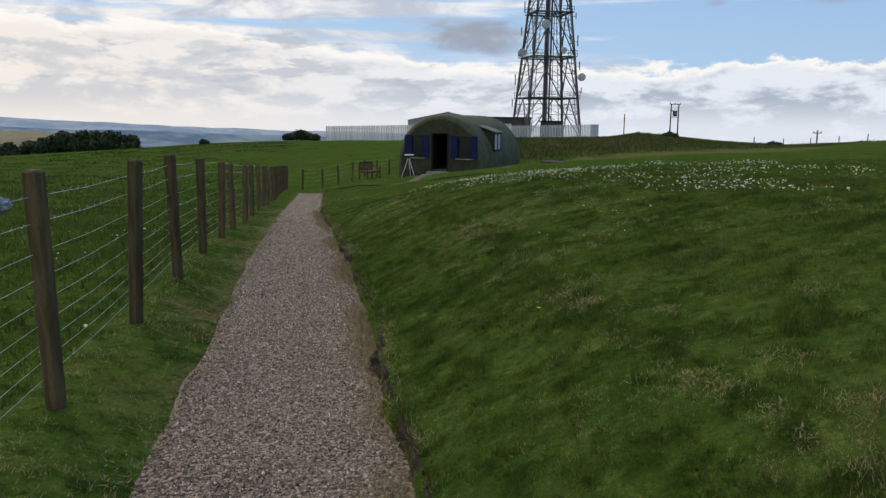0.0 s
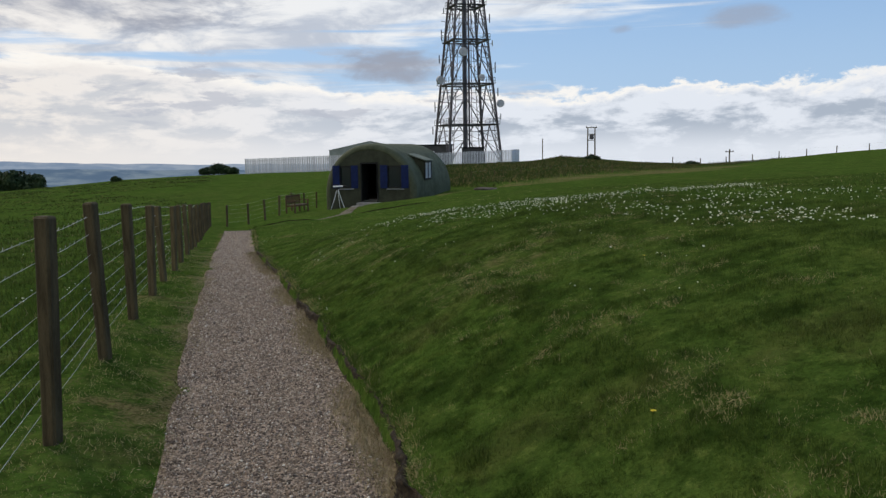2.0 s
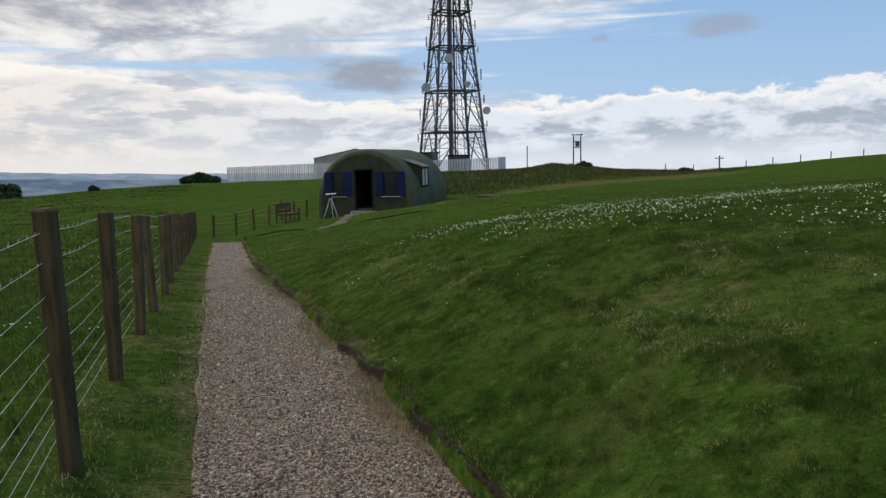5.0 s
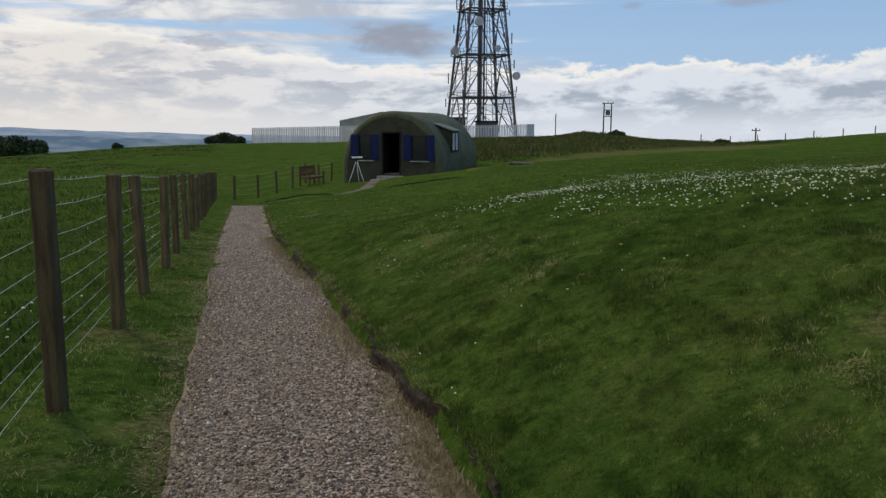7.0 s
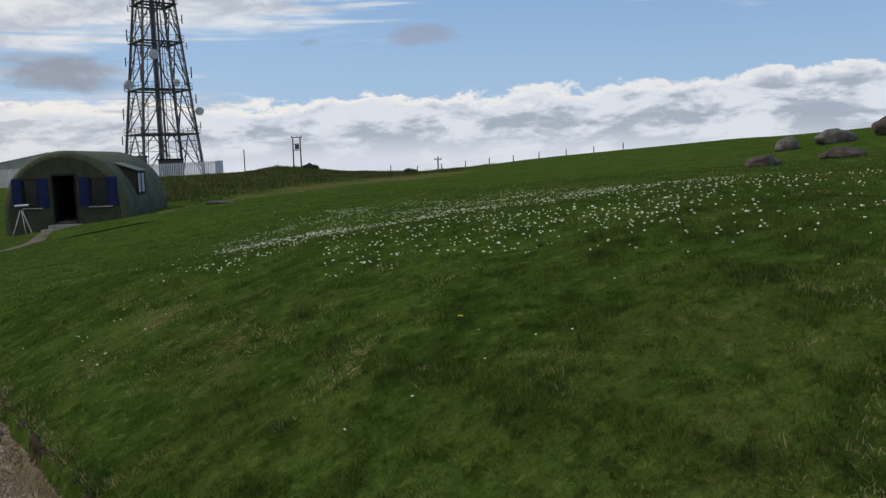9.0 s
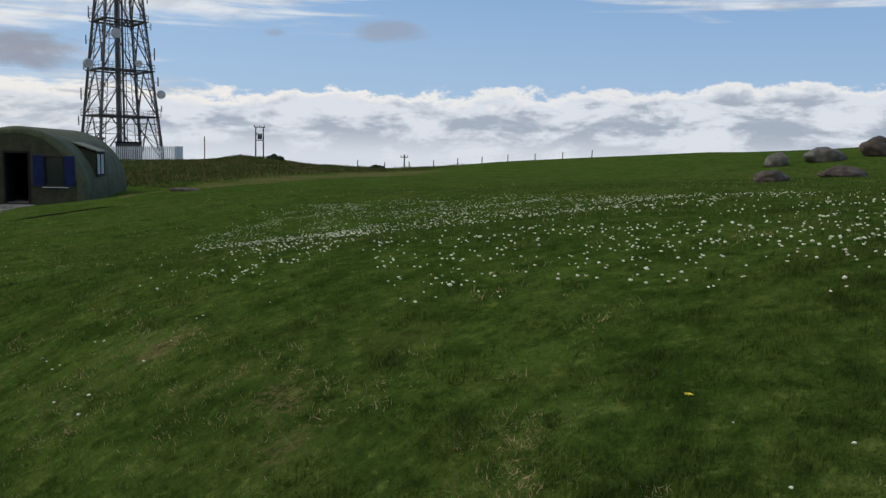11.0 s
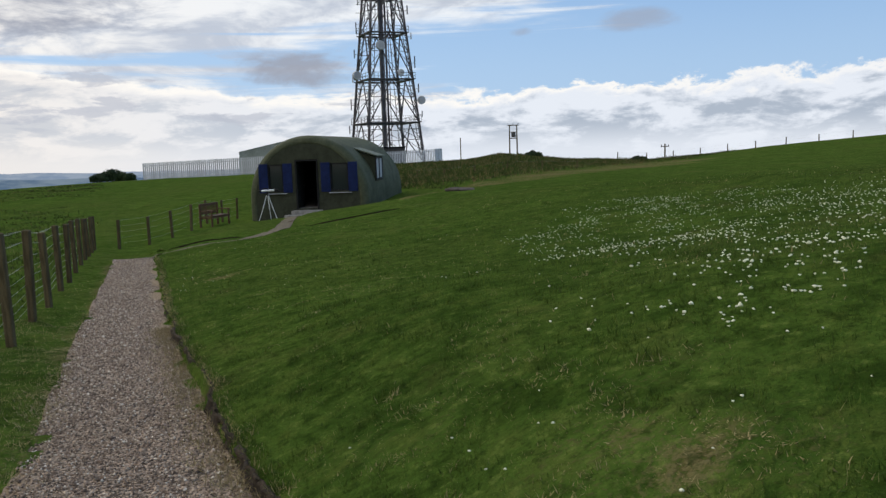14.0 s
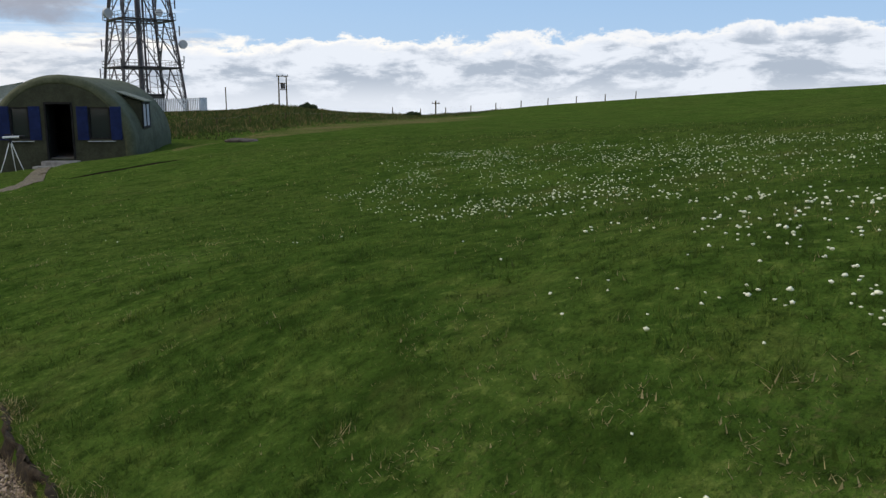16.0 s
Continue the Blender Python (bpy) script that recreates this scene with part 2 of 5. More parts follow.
M = {
    "grass": material("turf", build_grass),
    "blade": material("grass_blade", lambda w: blade_build(w, (0.040, 0.086, 0.007), (0.165, 0.245, 0.026), (0.40, 0.33, 0.16))),
    "rough": material("rough_blade", lambda w: blade_build(w, (0.040, 0.078, 0.007), (0.115, 0.165, 0.018), (0.26, 0.22, 0.10))),
    "heath": material("heath_blade", lambda w: blade_build(w, (0.042, 0.066, 0.014), (0.092, 0.110, 0.030), (0.22, 0.16, 0.07))),
    "gravel": material("gravel", build_gravel),
    "stone": material("chippings", build_stone),
    # brown soil, made extra dark to paint in shade below the turf edge
    "soil": worn("soil", (0.018, 0.012, 0.006), (0.055, 0.037, 0.019), 30, 0.95, bump=0.8),
    "post": worn("weathered_post", (0.074, 0.053, 0.023), (0.128, 0.096, 0.046), 5, 0.9, bump=0.6, stretch=(6, 6, 0.7), vary=0.18),
    "wire": worn("galvanised_wire", (0.36, 0.36, 0.33), (0.52, 0.52, 0.48), 8, 0.7, 0.0, 0.1),
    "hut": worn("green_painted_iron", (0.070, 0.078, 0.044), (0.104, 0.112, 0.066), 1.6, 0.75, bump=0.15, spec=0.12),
    # end walls and dormer: the shell's green at about 0.6 of its values
    "hut_face": worn("darker_green_wall", (0.044, 0.048, 0.031), (0.062, 0.066, 0.043), 1.8, 0.9, bump=0.2, spec=0.12),
    "shed": worn("pale_green_sheeting", (0.24, 0.26, 0.22), (0.32, 0.34, 0.29), 0.5, 0.7, bump=0.1),
    "hut_roof": worn("pale_green_felt", (0.105, 0.125, 0.085), (0.15, 0.165, 0.12), 1.8, 0.7, bump=0.2),
    "blue": worn("blue_paint", (0.008, 0.016, 0.068), (0.012, 0.024, 0.095), 4, 0.55, bump=0.1, spec=0.12),
    "black": worn("black_paint", (0.010, 0.010, 0.011), (0.020, 0.020, 0.021), 4, 0.6, bump=0.1, spec=0.12),
    "white": worn("white_paint", (0.70, 0.71, 0.70), (0.80, 0.80, 0.79), 6, 0.5, bump=0.1, c=(0.5, 0.5, 0.48)),
    "steel": worn("mast_steel", (0.070, 0.072, 0.080), (0.12, 0.122, 0.13), 0.8, 0.6, 0.5, 0.1, c=(0.13, 0.055, 0.035)),
    "palisade": worn("galvanised_palisade", (0.60, 0.59, 0.60), (0.72, 0.71, 0.72), 0.5, 0.6, 0.1, 0.1, vary=0.12),
    "dish": worn("grey_dish", (0.42, 0.43, 0.45), (0.52, 0.53, 0.55), 1, 0.5, 0, 0.1),
    "wood": worn("bench_wood", (0.085, 0.040, 0.022), (0.13, 0.065, 0.036), 6, 0.6, bump=0.4, stretch=(1, 8, 8)),
    "rock": worn("lichened_rock", (0.095, 0.092, 0.080), (0.175, 0.168, 0.15), 3.0, 0.95, bump=0.9, c=(0.08, 0.075, 0.065)),
    "rock_brown": worn("brown_rock", (0.060, 0.048, 0.038), (0.11, 0.090, 0.072), 3.0, 0.95, bump=0.9, c=(0.05, 0.045, 0.035)),
    "trodden": worn("trodden_grit", (0.085, 0.070, 0.042), (0.150, 0.122, 0.080), 9, 0.95, bump=0.6),
    "straw": worn("straw", (0.24, 0.19, 0.095), (0.36, 0.29, 0.16), 20, 0.9, bump=0.1),
    "concrete": worn("concrete", (0.24, 0.225, 0.20), (0.34, 0.32, 0.29), 4, 0.9, bump=0.5),
    "dark_wall": worn("dark_render", (0.07, 0.068, 0.066), (0.10, 0.096, 0.092), 0.8, 0.9, bump=0.2),
    "flower": worn("clover_white", (0.74, 0.74, 0.54), (0.88, 0.87, 0.70), 30, 0.7, bump=0.1, c=(0.6, 0.62, 0.42)),
    "yellow": worn("yellow_petal", (0.70, 0.55, 0.03), (0.80, 0.68, 0.06), 30, 0.6, bump=0.1),
    "leaf": worn("dark_leaf", (0.022, 0.040, 0.014), (0.045, 0.070, 0.022), 0.6, 0.8, bump=0.1),
    "bark": worn("bark", (0.05, 0.04, 0.03), (0.09, 0.07, 0.05), 5, 0.9, bump=0.6),
    "bag": worn("grey_cloth", (0.16, 0.19, 0.22), (0.32, 0.35, 0.37), 14, 0.8, bump=0.6),
}


# ---- mesh helpers ----
def part(name, bm, mat, parent=None, label="", smooth=False):
    me = bpy.data.meshes.new(name)
    bm.to_mesh(me)
    bm.free()
    me.materials.append(mat)
    if smooth:
        for p in me.polygons:
            p.use_smooth = True
    ob = new(name, me)
    ob.parent = parent
    if label:
        tagged(ob, label)
    return ob


def box(bm, at, size, m=None, bevel=0.0):
    x, y, z = (s / 2 for s in size)
    vs = [bm.verts.new((at[0] + sx * x, at[1] + sy * y, at[2] + sz * z)) for sz in (-1, 1) for sx, sy in ((-1, -1), (1, -1), (1, 1), (-1, 1))]
    for q in ((3, 2, 1, 0), (4, 5, 6, 7), (0, 1, 5, 4), (1, 2, 6, 5), (2, 3, 7, 6), (3, 0, 4, 7)):
        bm.faces.new([vs[i] for i in q])
    if bevel:
        vs = bmesh.ops.bevel(bm, geom=list({e for v in vs for e in v.link_edges}), offset=bevel, segments=1, affect="EDGES")["verts"]
    if m is not None:
        bmesh.ops.transform(bm, matrix=m, verts=vs)
    return bm


def rod(bm, a, b, r, n=6, r2=None):
    a, b = Vector(a), Vector(b)
    q = (b - a).to_track_quat("Z", "Y")
    r2 = r if r2 is None else r2
    ring = [q @ Vector((math.cos(2 * math.pi * k / n), math.sin(2 * math.pi * k / n), 0)) for k in range(n)]
    lo, hi = [bm.verts.new(a + c * r) for c in ring], [bm.verts.new(b + c * r2) for c in ring]
    for k in range(n):
        j = (k + 1) % n
        bm.faces.new((lo[k], lo[j], hi[j], hi[k]))
    bm.faces.new(lo[::-1]), bm.faces.new(hi)
    return bm


def boxed(name, at, size, mat, parent, label="", bevel=0.0):
    return part(name, box(bmesh.new(), at, size, None, bevel), mat, parent, label)


def rodded(name, a, b, r, mat, parent, label="", n=6, r2=None):
    return part(name, rod(bmesh.new(), a, b, r, n, r2), mat, parent, label)


def empty(name, m, label, category, group=""):
    ob = new(name)
    ob.matrix_world = m
    return tagged(ob, label, category, group)


def raw_mesh(name, verts, faces, mat, smooth=False):
    me = bpy.data.meshes.new(name)
    me.from_pydata(verts, [], faces)
    me.materials.append(mat)
    if smooth:
        me.polygons.foreach_set("use_smooth", [True] * len(me.polygons))
    me.update()
    return new(name, me)


def fast_mesh(name, verts, faces, mat, smooth=False):
    """A mesh from numpy arrays; all faces have the same number of corners."""
    me = bpy.data.meshes.new(name)
    nf, k = faces.shape
    me.vertices.add(len(verts)), me.loops.add(nf * k), me.polygons.add(nf)
    me.vertices.foreach_set("co", verts.astype(np.float32).ravel())
    me.loops.foreach_set("vertex_index", faces.astype(np.int32).ravel())
    me.polygons.foreach_set("loop_start", np.arange(0, nf * k, k, dtype=np.int32))
    me.polygons.foreach_set("loop_total", np.full(nf, k, dtype=np.int32))
    if smooth:
        me.polygons.foreach_set("use_smooth", np.ones(nf, dtype=bool))
    me.update(calc_edges=True)
    me.materials.append(mat)
    return new(name, me)


rng = np.random.default_rng(5)


# ---- the lie of the land ----
def smooth01(v, a, b):
    s = np.clip((v - a) / (b - a), 0, 1)
    return s * s * (3 - 2 * s)


def hash2(i, j, seed):
    h = np.sin(i * 127.1 + j * 311.7 + seed * 74.7) * 43758.5453
    return h - np.floor(h)


def vnoise(x, y, seed=0):
    """Smooth value noise, -1 to 1."""
    i, j = np.floor(x), np.floor(y)
    u, v = x - i, y - j
    u, v = u * u * (3 - 2 * u), v * v * (3 - 2 * v)
    a = hash2(i, j, seed) * (1 - u) + hash2(i + 1, j, seed) * u
    b = hash2(i, j + 1, seed) * (1 - u) + hash2(i + 1, j + 1, seed) * u
    return 2 * (a * (1 - v) + b * v) - 1


def fence_x(y):
    return -1.30 - 0.1645 * y


def path_z(y):
    return np.interp(y, [-60, -5, 0, 5.5, 9.5, 13.5, 15.7, 19.6, 25.4, 33.3, 40, 60], [0.6, 0.06, -0.02, -0.155, -0.22, -0.40, -0.55, -0.79, -1.18, -1.60, -2.05, -2.5])


def edge_left(y):
    return np.interp(y, [-5, 0, 5.5, 9.3, 13.5, 19.6, 33.3], [0.52, 0.48, 0.51, 0.51, 0.52, 0.51, 0.66]) + 0.02 * vnoise(y * 1.7, y * 0, 3)


def edge_right(y):
    return np.interp(y, [-5, 0, 3.2, 5.2, 6.3, 9.1, 10.4, 13.8, 16.8, 21.0, 33.3], [1.70, 1.70, 1.71, 1.69, 1.77, 1.71, 1.65, 1.60, 1.51, 1.46, 1.70]) + 0.022 * vnoise(y * 1.4, y * 0, 8) + 0.018 * vnoise(y * 4.1, y * 0, 9)


PATH_END = 33.6
LEG = ((-5.65, 33.2), (-4.4, 34.3), (-2.7, 35.2), (-1.8, 37.6), (-1.45, 41.5), (-0.75, 45.9))    # the path's second leg, round to the hut's door
CREST_AZ = [-180, -110, -60, -40, -29, -20.8, -15.3, -8.5, 0, 8, 11, 12.8, 14.8, 17, 20, 25, 29, 33, 37, 42, 47, 51, 58, 75, 105, 150, 180]
CREST_Z = [1.0, -1.5, -3.4, -3.45, -3.0, -2.13, -1.47, -1.17, -0.95, -0.5, -0.35, -0.2, 0.3, 0.04, -0.46, -0.78, -0.3, 0.45, 0.87, 1.5, 2.15, 2.35, 3.15, 4.4, 4.6, 3.0, 1.0]


def leg_distance(x, y):
    best = np.full(np.shape(x), 99.0)
    for (ax, ay), (bx, by) in zip(LEG, LEG[1:]):
        dx, dy = bx - ax, by - ay
        s = np.clip(((x - ax) * dx + (y - ay) * dy) / (dx * dx + dy * dy), 0, 1)
        best = np.minimum(best, np.hypot(x - ax - s * dx, y - ay - s * dy))
    return best


def land(x, y, sunk=True):
    """Height of the ground."""
    x, y = np.asarray(x, float), np.asarray(y, float)
    u, zp = x - fence_x(y), path_z(y)
    er, el_ = edge_right(y), edge_left(y)
    near = np.interp(u - er, [0, 0.03, 0.5, 1.15, 2.1, 3.1, 4.5, 7.5, 12.5, 23.5, 60], [0, 0.085, 0.31, 0.62, 0.87, 1.06, 1.17, 1.30, 1.36, 1.7, 2.4])
    far = np.interp(u - er, [0, 0.03, 1.5, 4.8, 7.2, 11.9, 23.5, 60], [0, 0.06, 0.28, 0.58, 0.92, 1.42, 1.8, 2.4])
    s = smooth01(y, 12, 22)
    rise = near * (1 - s) + far * s
    verge = np.interp(el_ - u, [0, 0.02, 0.25, 0.5, 1.1, 3.5, 12, 60], [0, 0.025, 0.09, 0.16, 0.12, -0.02, -0.45, -1.0])
    verge = verge * (0.35 + 0.65 * smooth01(y, 15, 7))
    z = zp + np.where(u > er, rise, np.where(u < el_, verge, 0.0))
    on_path = (u >= el_) & (u <= er) & (y < PATH_END)
    z = z + np.where(on_path, 0.012 * vnoise(x * 2.1, y * 2.1, 2), 0.035 * vnoise(x * 0.7, y * 0.7, 4) + 0.018 * vnoise(x * 2.3, y * 2.3, 5))
    r, az = np.hypot(x + 1, y - 6), np.degrees(np.arctan2(x + 1, y - 6))
    crest = np.interp(az, CREST_AZ, CREST_Z) + 0.10 * vnoise(x * 0.09, y * 0.09, 6) + 0.05 * vnoise(x * 0.4, y * 0.4, 7)
    crest = np.where(crest < 1.2, 1.2 + (crest - 1.2) * np.clip(r / 95, 1, 2.2), crest) - 0.0025 * np.clip(r - 95, 0, 100)
    w = smooth01(r, 44, 92)
    z = z * (1 - w) + crest * w
    # the rocky hump on the slope
    z = z + (0.48 + 0.08 * np.clip(x - 24, -3, 6)) * smooth01(np.hypot(x - 28, y - 30), 10.0, 4.0)
    # a level stance for the hut
    h = smooth01(np.hypot(x - 1.0, y - 51.0), 8.0, 5.0)
    stance = -1.62 + 0.10 * np.clip(x - 0.5, -4, 4)
    z = z * (1 - h) + stance * h
    if sunk:
        d = leg_distance(x, y)
        z = z - 0.06 * smooth01(d, 0.7, 0.45) * (y > PATH_END - 0.3)
    # the hill ends, and the valley lies below
    z = z - 270 * smooth01(r, 175, 1700)
    return z


# yellowed and bare patches of the turf: x, y, radius, strength
PATCHES = ((1.16, 2.98, 0.22, 0.9), (1.33, 3.98, 0.18, 0.8), (1.45, 2.4, 0.30, 1.0), (0.76, 5.85, 0.16, 1.0), (0.74, 4.74, 0.16, 0.6), (0.68, 3.0, 0.2, 0.6),
           (0.4, 8.1, 0.2, 0.7), (1.9, 7.7, 0.22, 0.7), (-2.2, 7.5, 0.22, 0.7), (-1.93, 6.15, 0.24, 1.2), (-0.2, 3.6, 0.2, 0.9), (1.25, 6.3, 0.2, 0.7), (0.6, 7.5, 0.15, 0.7),
           (0.39, 8.38, 0.22, 1.0), (-0.45, 10.53, 0.15, 0.9), (0.82, 8.5, 0.2, 0.8), (1.6, 9.0, 0.3, 0.7), (-0.7, 11.8, 0.14, 0.7), (-0.72, 12.1, 0.2, 1.0), (-0.66, 12.75, 0.14, 0.8),
           (-0.67, 11.6, 0.2, 0.9), (-0.21, 10.67, 0.15, 0.7), (0.49, 11.13, 0.15, 0.6), (-0.87, 12.9, 0.14, 0.6), (-2.9, 23.9, 0.3, 0.9), (-1.05, 14.5, 0.15, 0.7),
           (-1.86, 19.1, 0.25, 0.6), (-0.56, 13.6, 0.16, 0.8), (-1.4, 19.6, 0.25, 0.6), (-1.3, 10.3, 0.12, 1.0), (-2.9, 11.0, 0.2, 0.7), (-2.5, 9.3, 0.18, 0.6), (-3.6, 17.0, 0.25, 0.6))
MORE_PATCHES = ((-0.5, 11.32, 0.16, 0.9), (-1.32, 14.11, 0.25, 0.9), (-0.8, 15.05, 0.2, 0.7), (-2.08, 6.56, 0.24, 1.3), (-2.13, 24.1, 0.3, 0.7))


def dryness(x, y):
    x, y = np.atleast_1d(np.asarray(x, float)), np.atleast_1d(np.asarray(y, float))
    d = 0.42 * smooth01(vnoise(x * 0.9 + 0.4 * vnoise(x * 3, y * 3, 12), y * 0.9, 11) + 0.45 * vnoise(x * 2.7, y * 2.7, 13) + 0.25 * vnoise(x * 9, y * 9, 15), 0.62, 1.2)
    ragged, fleck = 1 + 0.9 * vnoise(x * 8, y * 8, 14), np.clip(0.55 + 0.6 * vnoise(x * 12, y * 12, 19) + 0.5 * vnoise(x * 29, y * 29, 20), 0, 1.3)
    for px, py, r, k in PATCHES + MORE_PATCHES:
        dx, dy = (x - px) / (1.3 * r), (y - py) / (0.85 * r)
        q = (dx * dx + dy * dy) * ragged
        m = q < 5
        d[m] += 0.85 * k * np.exp(-q[m]) * fleck[m]
    d = d + 0.30 * smooth01(vnoise(x * 5.5, y * 5.5, 61) + 0.6 * vnoise(x * 13, y * 13, 62) + 0.5 * vnoise(x * 1.1, y * 1.1, 63), 0.35, 1.3)
    # trodden thatch along the path's sides
    u = x - fence_x(y)
    d = d + 0.75 * smooth01(np.abs(u - edge_left(y)), 0.22, 0.0) * (0.5 + 0.5 * vnoise(x * 2.2, y * 1.3, 16)) * (y < 34)
    d = d + 0.4 * smooth01(np.abs(u - edge_right(y) - 0.05), 0.16, 0.0) * (0.5 + 0.5 * vnoise(x * 2.4, y * 1.1, 17)) * (y < 34)
    d = d + 0.22 * ((u > -0.3) & (u < edge_left(y))) * (1 + vnoise(x * 1.7, y * 1.7, 65))
    # tawny rough grass behind the hut
    line = y - (45.5 + 0.95 * (x - 4.5))
    d = d + 1.25 * smooth01(np.abs(line) / (3.2 + 0.06 * np.abs(x)), 1.0, 0.25) * (x > 3.2) * (x < 34) * (0.75 + 0.35 * vnoise(x * 0.5, y * 0.8, 18))
    r, az = np.hypot(x + 1, y - 6), np.degrees(np.arctan2(x + 1, y - 6))
    d = d + 0.18 * smooth01(line, 0, 4) * smooth01(r, 44, 52) * (r < 180) * smooth01(az, 5, 8) * smooth01(az, 30, 24) * (0.7 + 0.4 * vnoise(x * 0.4, y * 0.4, 64))
    return np.clip(d, 0, 1.2)


def set_dry(ob, values):
    at = ob.data.attributes.new("dry", "FLOAT", "POINT")
    at.data.foreach_set("value", values.astype(np.float32).ravel())


def land1(x, y):
    return float(land(np.array([x]), np.array([y]))[0])


def spaced(*runs):
    """Values from runs (start, stop, step)."""
    out = []
    for a, b, st in runs:
        out += list(np.arange(a, b - 1e-6, st))
    return np.array(out)


def grow(a, b, n):
    return list(np.geomspace(a, b, n))


NEAR_Y = spaced((-5.5, -1, 0.5), (-1, 22, 0.16), (22, 60, 0.33))


def build_ground():
    ys = np.concatenate([-np.array(grow(6, 4400, 26))[::-1], NEAR_Y, 60 + np.array([0] + grow(1, 4400, 46))])
    right = [0.0, 0.03, 0.07, 0.14, 0.22, 0.32, 0.44, 0.6, 0.8, 1.0, 1.25] + list(np.arange(1.5, 14, 0.28)) + [14 + v for v in [0] + grow(0.4, 4400, 52)]
    left = [0.0, 0.03, 0.1, 0.2, 0.33, 0.48, 0.7] + list(np.arange(1.0, 10, 0.35)) + [10 + v for v in [0] + grow(0.5, 4400, 44)]
    rows = []
    for y in ys:
        e0, e1 = float(edge_left(y)), float(edge_right(y))
        us = [e0 - v for v in left[::-1]] + list(np.linspace(e0, e1, 9)[1:-1]) + [e1 + v for v in right]
        yc = min(max(y, -40), 60)
        rows.append([fence_x(yc) + v for v in us])
    X = np.array(rows)
    Y = np.repeat(ys[:, None], X.shape[1], 1)
    Z = land(X, Y)
    n, m = X.shape
    idx = np.arange(n * m).reshape(n, m)
    faces = np.stack([idx[:-1, :-1], idx[:-1, 1:], idx[1:, 1:], idx[1:, :-1]], -1).reshape(-1, 4)
    ob = fast_mesh("ground", np.stack([X, Y, Z], -1).reshape(-1, 3), faces, M["grass"], True)
    set_dry(ob, dryness(X.ravel(), Y.ravel()))
    tagged(ob, "green mown grass rising in a bank, rough pasture beyond", "ground", kind="structure")


build_ground()


def ribbon(name, rows, mat, label):
    """A strip of quads from rows of points."""
    P = np.array(rows)
    n, m, _ = P.shape
    idx = np.arange(n * m).reshape(n, m)
    faces = np.stack([idx[:-1, :-1], idx[:-1, 1:], idx[1:, 1:], idx[1:, :-1]], -1).reshape(-1, 4)
    return tagged(fast_mesh(name, P.reshape(-1, 3), faces, mat, True), label, "path", kind="structure")


def build_path():
    rows = []
    for y in NEAR_Y[NEAR_Y < PATH_END]:
        e0, e1 = float(edge_left(y)), float(edge_right(y))
        us = np.linspace(e0 - 0.02, e1 + 0.012, 12)
        xs = fence_x(y) + us
        zs = land(xs, np.full(12, y))
        zs[0] = zs[1] - 0.006
        zs[-1] = zs[-2] - 0.006
        rows.append([(x, y, z + 0.008) for x, z in zip(xs, zs)])
    path = ribbon("gravel_path", rows, M["gravel"], "narrow grey-pink gravel footpath between grass edges")
    P = np.array(rows).reshape(-1, 3)
    u, yy = P[:, 0] - fence_x(P[:, 1]), P[:, 1]
    right = smooth01(edge_right(yy) - u, 0.36, 0.02) * np.clip(0.62 + 0.7 * vnoise(yy * 0.8, u * 2, 91) + 0.3 * vnoise(yy * 3, u * 4, 92), 0, 1)
    left = smooth01(u - edge_left(yy), 0.20, 0.0) * np.clip(0.5 + 0.8 * vnoise(yy * 0.7, u * 2, 93), 0, 1)
    set_dry(path, right + left)
    rows = []
    pts = [Vector(p) for p in LEG]
    for a, b in zip(pts, pts[1:]):
        d = (b - a).normalized()
        for s in np.linspace(0, 1, 14):
            c = a.lerp(b, s)
            row = []
            half = float(np.interp(c.y, [33, 37, 45.9], [0.45, 0.36, 0.2]))
            for k in np.linspace(-half, half, 7):
                x, y = c.x + d.y * k, c.y - d.x * k
                row.append((x, y, land1(x, y) + 0.02))
            rows.append(row)
    ribbon("gravel_path_branch", rows, M["trodden"], "trodden gritty path curving up to the hut's doorstep")


build_path()


# ---- fence along the path ----
def build_post(h, r):
    bm = bmesh.new()
    box(bm, (0, 0, h / 2 - 0.15), (2 * r, 2 * r, h + 0.3), None, 0.012)
    for v in bm.verts:
        v.co.x += 0.006 * noise.noise((v.co.x * 9, v.co.y * 9, v.co.z * 3))
        v.co.y += 0.006 * noise.noise((v.co.y * 9 + 5, v.co.x * 9, v.co.z * 3))
    return bm


